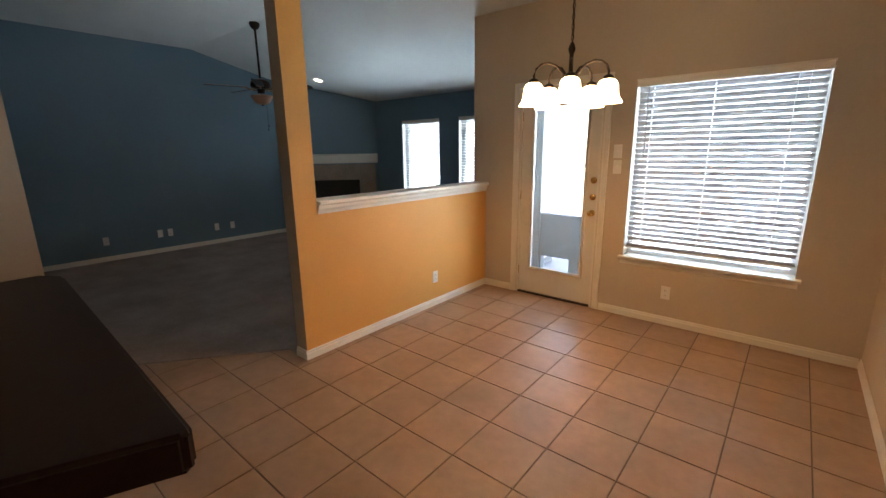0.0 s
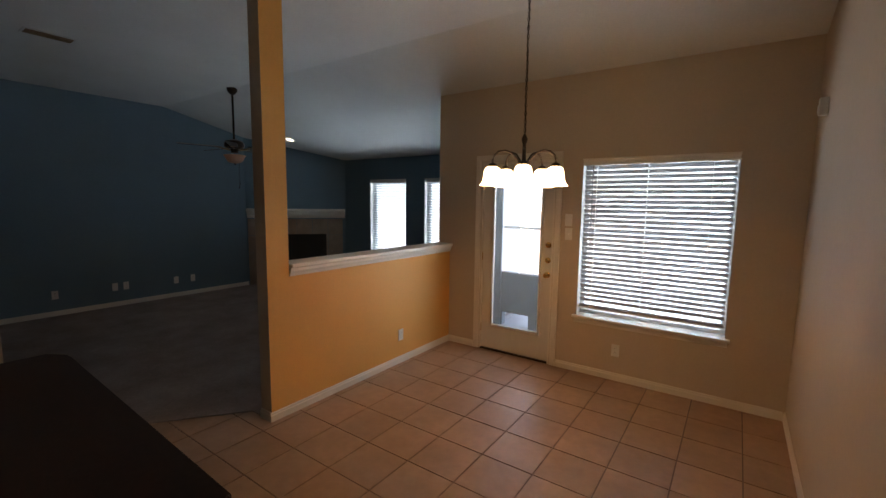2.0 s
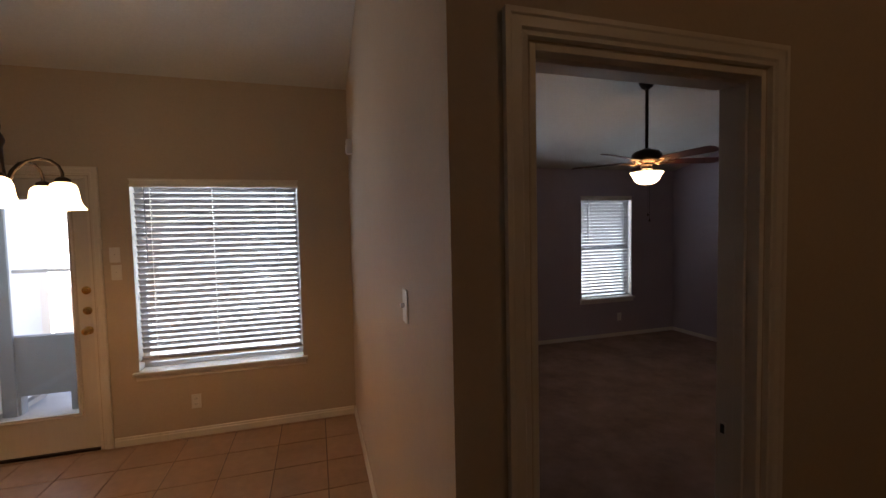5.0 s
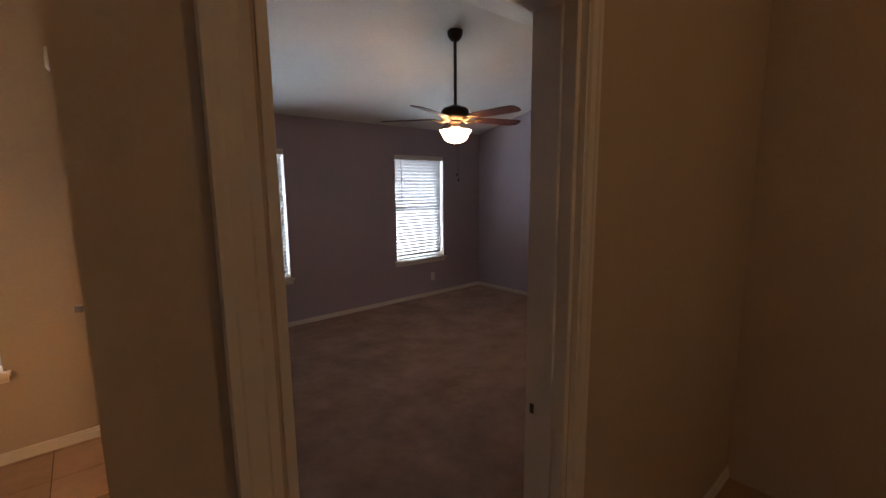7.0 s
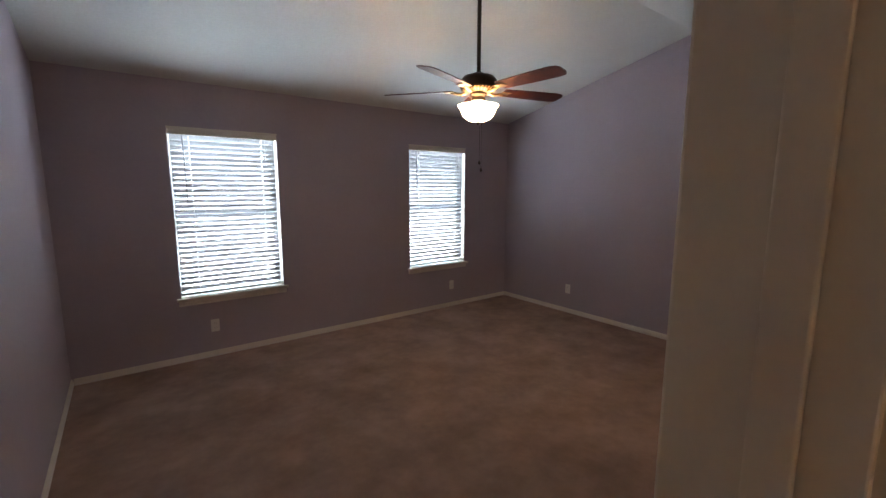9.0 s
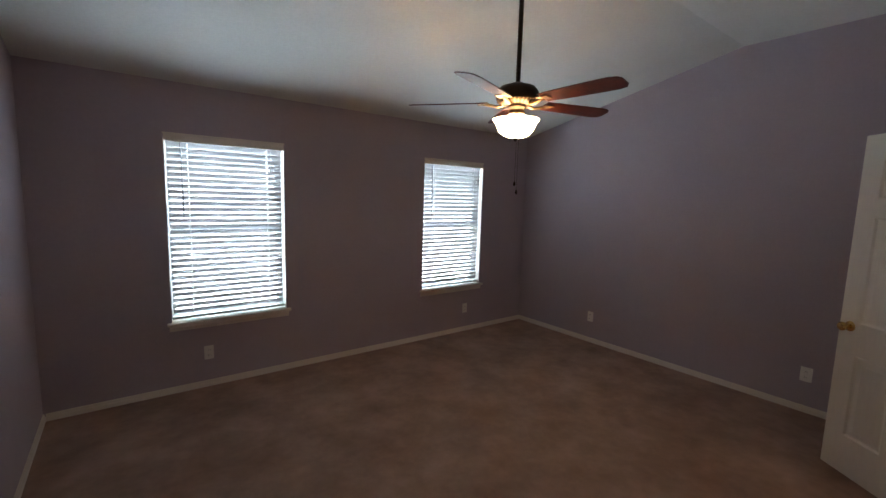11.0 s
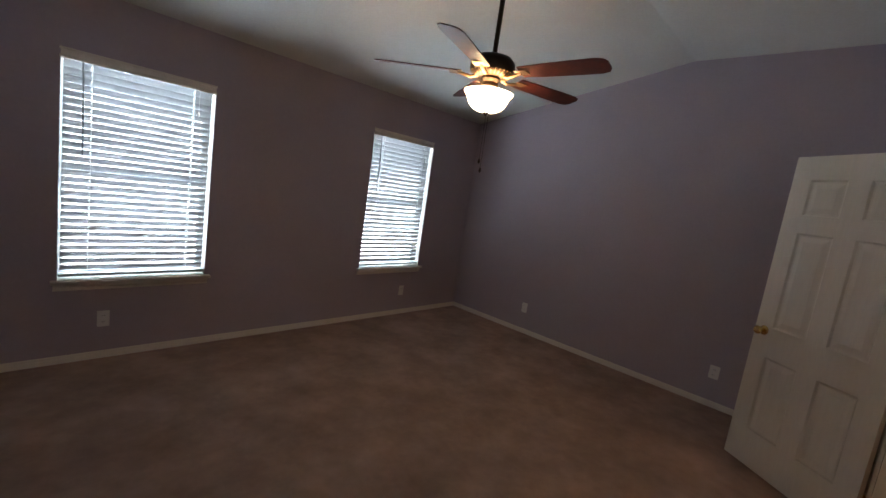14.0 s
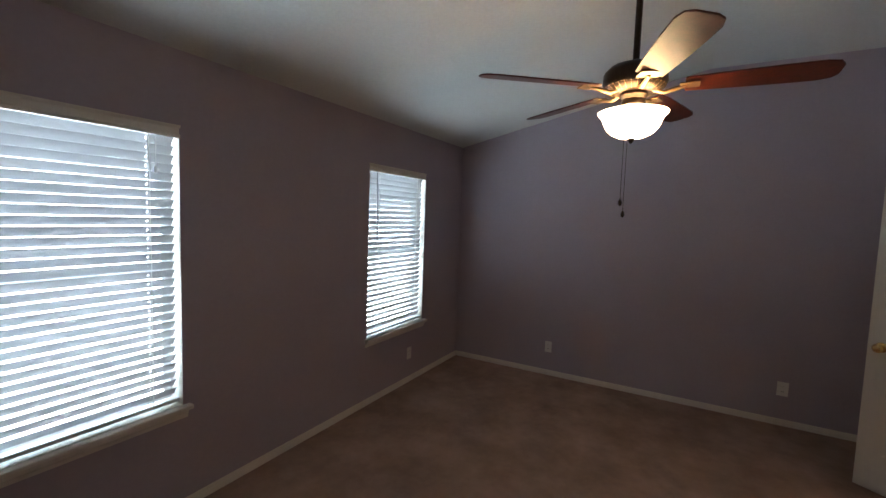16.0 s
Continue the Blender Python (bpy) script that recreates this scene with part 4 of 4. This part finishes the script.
bm = bmesh.new()
extrude(bm, [(0, 0), (0.03, 0), (0.035, 0.03), (0.06, 0.05), (0.085, 0.09), (0.10, 0.12), (0.11, 0.13), (0.13, 0.135), (0.13, 0.175), (0, 0.175)], (0.02, -0.0125, 1.285), (FW - 0.02, -0.0125, 1.285), (0, -1, 0))
mantel = part("mantel_shelf", bm, TRIM, fp, "white moulded mantel shelf")
bm = bmesh.new()
box(bm, -0.011, -0.010, -0.014, 0.011, 0.010, 0.014)
dentil = mesh_of("dentil", bm, TRIM)
for k in range(44):
    d = new("dentil", dentil)
    d.parent = mantel
    d.matrix_basis = pose(0.05 + k * (FW - 0.10) / 43, -0.0125 - 0.064, 1.285 + 0.046)

# ---- outside ----
bm = bmesh.new()
R = 900.0
for q in ([(-R, 6.3), (R, 6.3), (R, R), (-R, R)], [(-R, -R), (R, -R), (R, -3.3), (-R, -3.3)], [(-R, -3.3), (-7.4, -3.3), (-7.4, 6.3), (-R, 6.3)], [(5.85, -3.3), (R, -3.3), (R, 6.3), (5.85, 6.3)],
          [(-7.4, -3.3), (5.85, -3.3), (5.85, 6.3), (-7.4, 6.3)]):
    bm.faces.new([bm.verts.new((x, y, -0.16)) for x, y in q])
bmesh.ops.remove_doubles(bm, verts=bm.verts[:], dist=0.001)
struct("ground", bm, LAWN, "dry lawn round the house", "ground")
bm = bmesh.new()
box(bm, HX, NY + 0.16, -0.15, NX, 5.56, -0.05)
struct("patio_slab", bm, CONCRETE, "concrete slab of the covered patio", "patio")
bm = bmesh.new()
box(bm, HX, NY + 0.16, 2.50, NX, 5.80, 2.62)
struct("patio_roof", bm, VINYL, "white soffit over the patio", "roof")
kw = tagged(new("patio_wall"), "low wall along the patio's edge, grey with painted-in shade", "wall", "", "structure")
# low gap left between panels imitates a sunlit patch on the slab
for c in ((HX, 5.46, -0.05, -2.27, 5.56, 0.69), (-2.27, 5.46, 0.13, -1.88, 5.56, 0.69), (-1.88, 5.46, -0.05, NX, 5.56, 0.69)):
    bm = bmesh.new()
    box(bm, *c)
    part("panel", bm, STUCCO, kw)
# pale strip added so that the gap in the low wall shows bright
bm = bmesh.new()
box(bm, -4.5, 5.561, -0.158, NX, 8.2, -0.12)
struct("garden_path", bm, CONCRETE, "pale concrete strip added to brighten the patio wall's gap", "path")
bm = bmesh.new()
box(bm, HX + 0.002, 5.43, -0.05, HX + 0.112, 5.459, 2.50, 0.004)
struct("patio_post", bm, STUCCO, "post at the patio's corner, its shade put into the blue-grey", "post")
pr = tagged(new("patio_rail"), "white horizontal rail above the patio wall", "rail")
bm = bmesh.new()
box(bm, HX + 0.112, 5.48, 1.29, NX - 0.002, 5.54, 1.325, 0.004)
part("bar", bm, VINYL, pr)

# board fence behind the lawn
fence = thing("fence", pose(-9.0, 9.2, -0.16), "pale weathered board fence behind the lawn", "fence")
bm = bmesh.new()
box(bm, -0.069, -0.009, 0.03, 0.069, 0.009, 1.95, 0.004)
board = mesh_of("board", bm, FENCEW)
for k in range(112):
    b = new("board", board)
    b.parent = fence
    b.matrix_basis = pose(0.146 * k, random.uniform(-0.004, 0.004), random.uniform(-0.012, 0.012), 0, random.uniform(-0.3, 0.3), random.uniform(-1, 1))
for z in (0.35, 1.05, 1.70):
    bm = bmesh.new()
    box(bm, -0.1, 0.012, z - 0.045, 16.4, 0.050, z + 0.045, 0.004)
    part("rail", bm, FENCEW, fence)
for k in range(8):
    bm = bmesh.new()
    box(bm, 2.3 * k - 0.05, 0.052, 0.0, 2.3 * k + 0.05, 0.15, 1.92, 0.006)
    part("post", bm, FENCEW, fence)

# ---- floor tiles ----
def clip(poly, nx, ny, d):
    out = []
    for (ax, ay), (bx, by) in zip(poly, poly[1:] + poly[:1]):
        fa, fb = nx * ax + ny * ay - d, nx * bx + ny * by - d
        if fa <= 0:
            out.append((ax, ay))
        if fa * fb < 0:
            s = fa / (fa - fb)
            out.append((ax + s * (bx - ax), ay + s * (by - ay)))
    return out


def tile_mesh(poly):
    cx, cy = sum(p[0] for p in poly) / len(poly), sum(p[1] for p in poly) / len(poly)
    bm = bmesh.new()
    lo = [bm.verts.new((x, y, -0.007)) for x, y in poly]
    hi = [bm.verts.new((x, y, -0.0012)) for x, y in poly]
    ins = [bm.verts.new((x + (cx - x) * 0.012, y + (cy - y) * 0.012, 0.0)) for x, y in poly]
    n = len(poly)
    for k in range(n):
        l = (k + 1) % n
        bm.faces.new((lo[k], lo[l], hi[l], hi[k]))
        bm.faces.new((hi[k], hi[l], ins[l], ins[k]))
    bm.faces.new(ins)
    bmesh.ops.recalc_face_normals(bm, faces=bm.faces[:])
    return mesh_of("tile", bm, TILE)


G = 0.0035
DN = Vector((-5.01, 3.96)).normalized()      # across the carpet's edge
rest = bmesh.new()
PX, PY = 0.350, 0.3425
TA, TB = PX / 2 - G, PY / 2 - G
whole = tile_mesh([(-TA, -TB), (TA, -TB), (TA, TB), (-TA, TB)])
for i in range(-12, 16):
    for j in range(-10, 9):
        cx, cy = -1.636 + PX * (i + 0.5), 1.557 + PY * (j + 0.5)
        full = [(cx - TA, cy - TB), (cx + TA, cy - TB), (cx + TA, cy + TB), (cx - TA, cy + TB)]
        poly = full[:]
        if cx > NX - 0.17 and cy < DY0 + 0.17:
            poly = clip(poly, 0, 1, DY0) if cx > NX else poly
        if cy > DY0:
            poly = clip(poly, 1, 0, NX)
        poly = clip(poly, 0, 1, NY)
        poly = clip(poly, 1, 0, HALL_X)
        poly = clip(poly, 0, -1, -SOUTH)
        pieces = [poly]
        if cy + TB > HY and cx - TA < HX:
            low = clip(clip(poly, 1, 0, HX - 0.001), 0, 1, HY)
            pieces = [clip(poly, -1, 0, -HX), low]
        if cy < HY + 0.2 and cx < HX + 0.2:
            pieces = [clip(q, DN.x, DN.y, DN.x * -2.66 + DN.y * HY - 0.004) for q in pieces]
        for poly in pieces:
            if len(poly) < 3:
                continue
            if cy < -0.75 or cx > 2.0:
                lo = [rest.verts.new((x, y, 0.0)) for x, y in poly]
                side = [rest.verts.new((x, y, -0.007)) for x, y in poly]
                rest.faces.new(lo)
                for k in range(len(poly)):
                    l = (k + 1) % len(poly)
                    rest.faces.new((side[k], side[l], lo[l], lo[k]))
                continue
            me = whole if poly == full else tile_mesh([(x - cx, y - cy) for x, y in poly])
            o = new("tile", me)
            o.parent = FLOOR
            o.matrix_basis = pose(cx, cy, random.uniform(-0.0004, 0.0004), random.uniform(-0.05, 0.05), random.uniform(-0.05, 0.05), 0)
o = new("tile_field", mesh_of("tile_field", rest, TILE))
o.parent = FLOOR
tagged(o, "", "", "", "stuff")
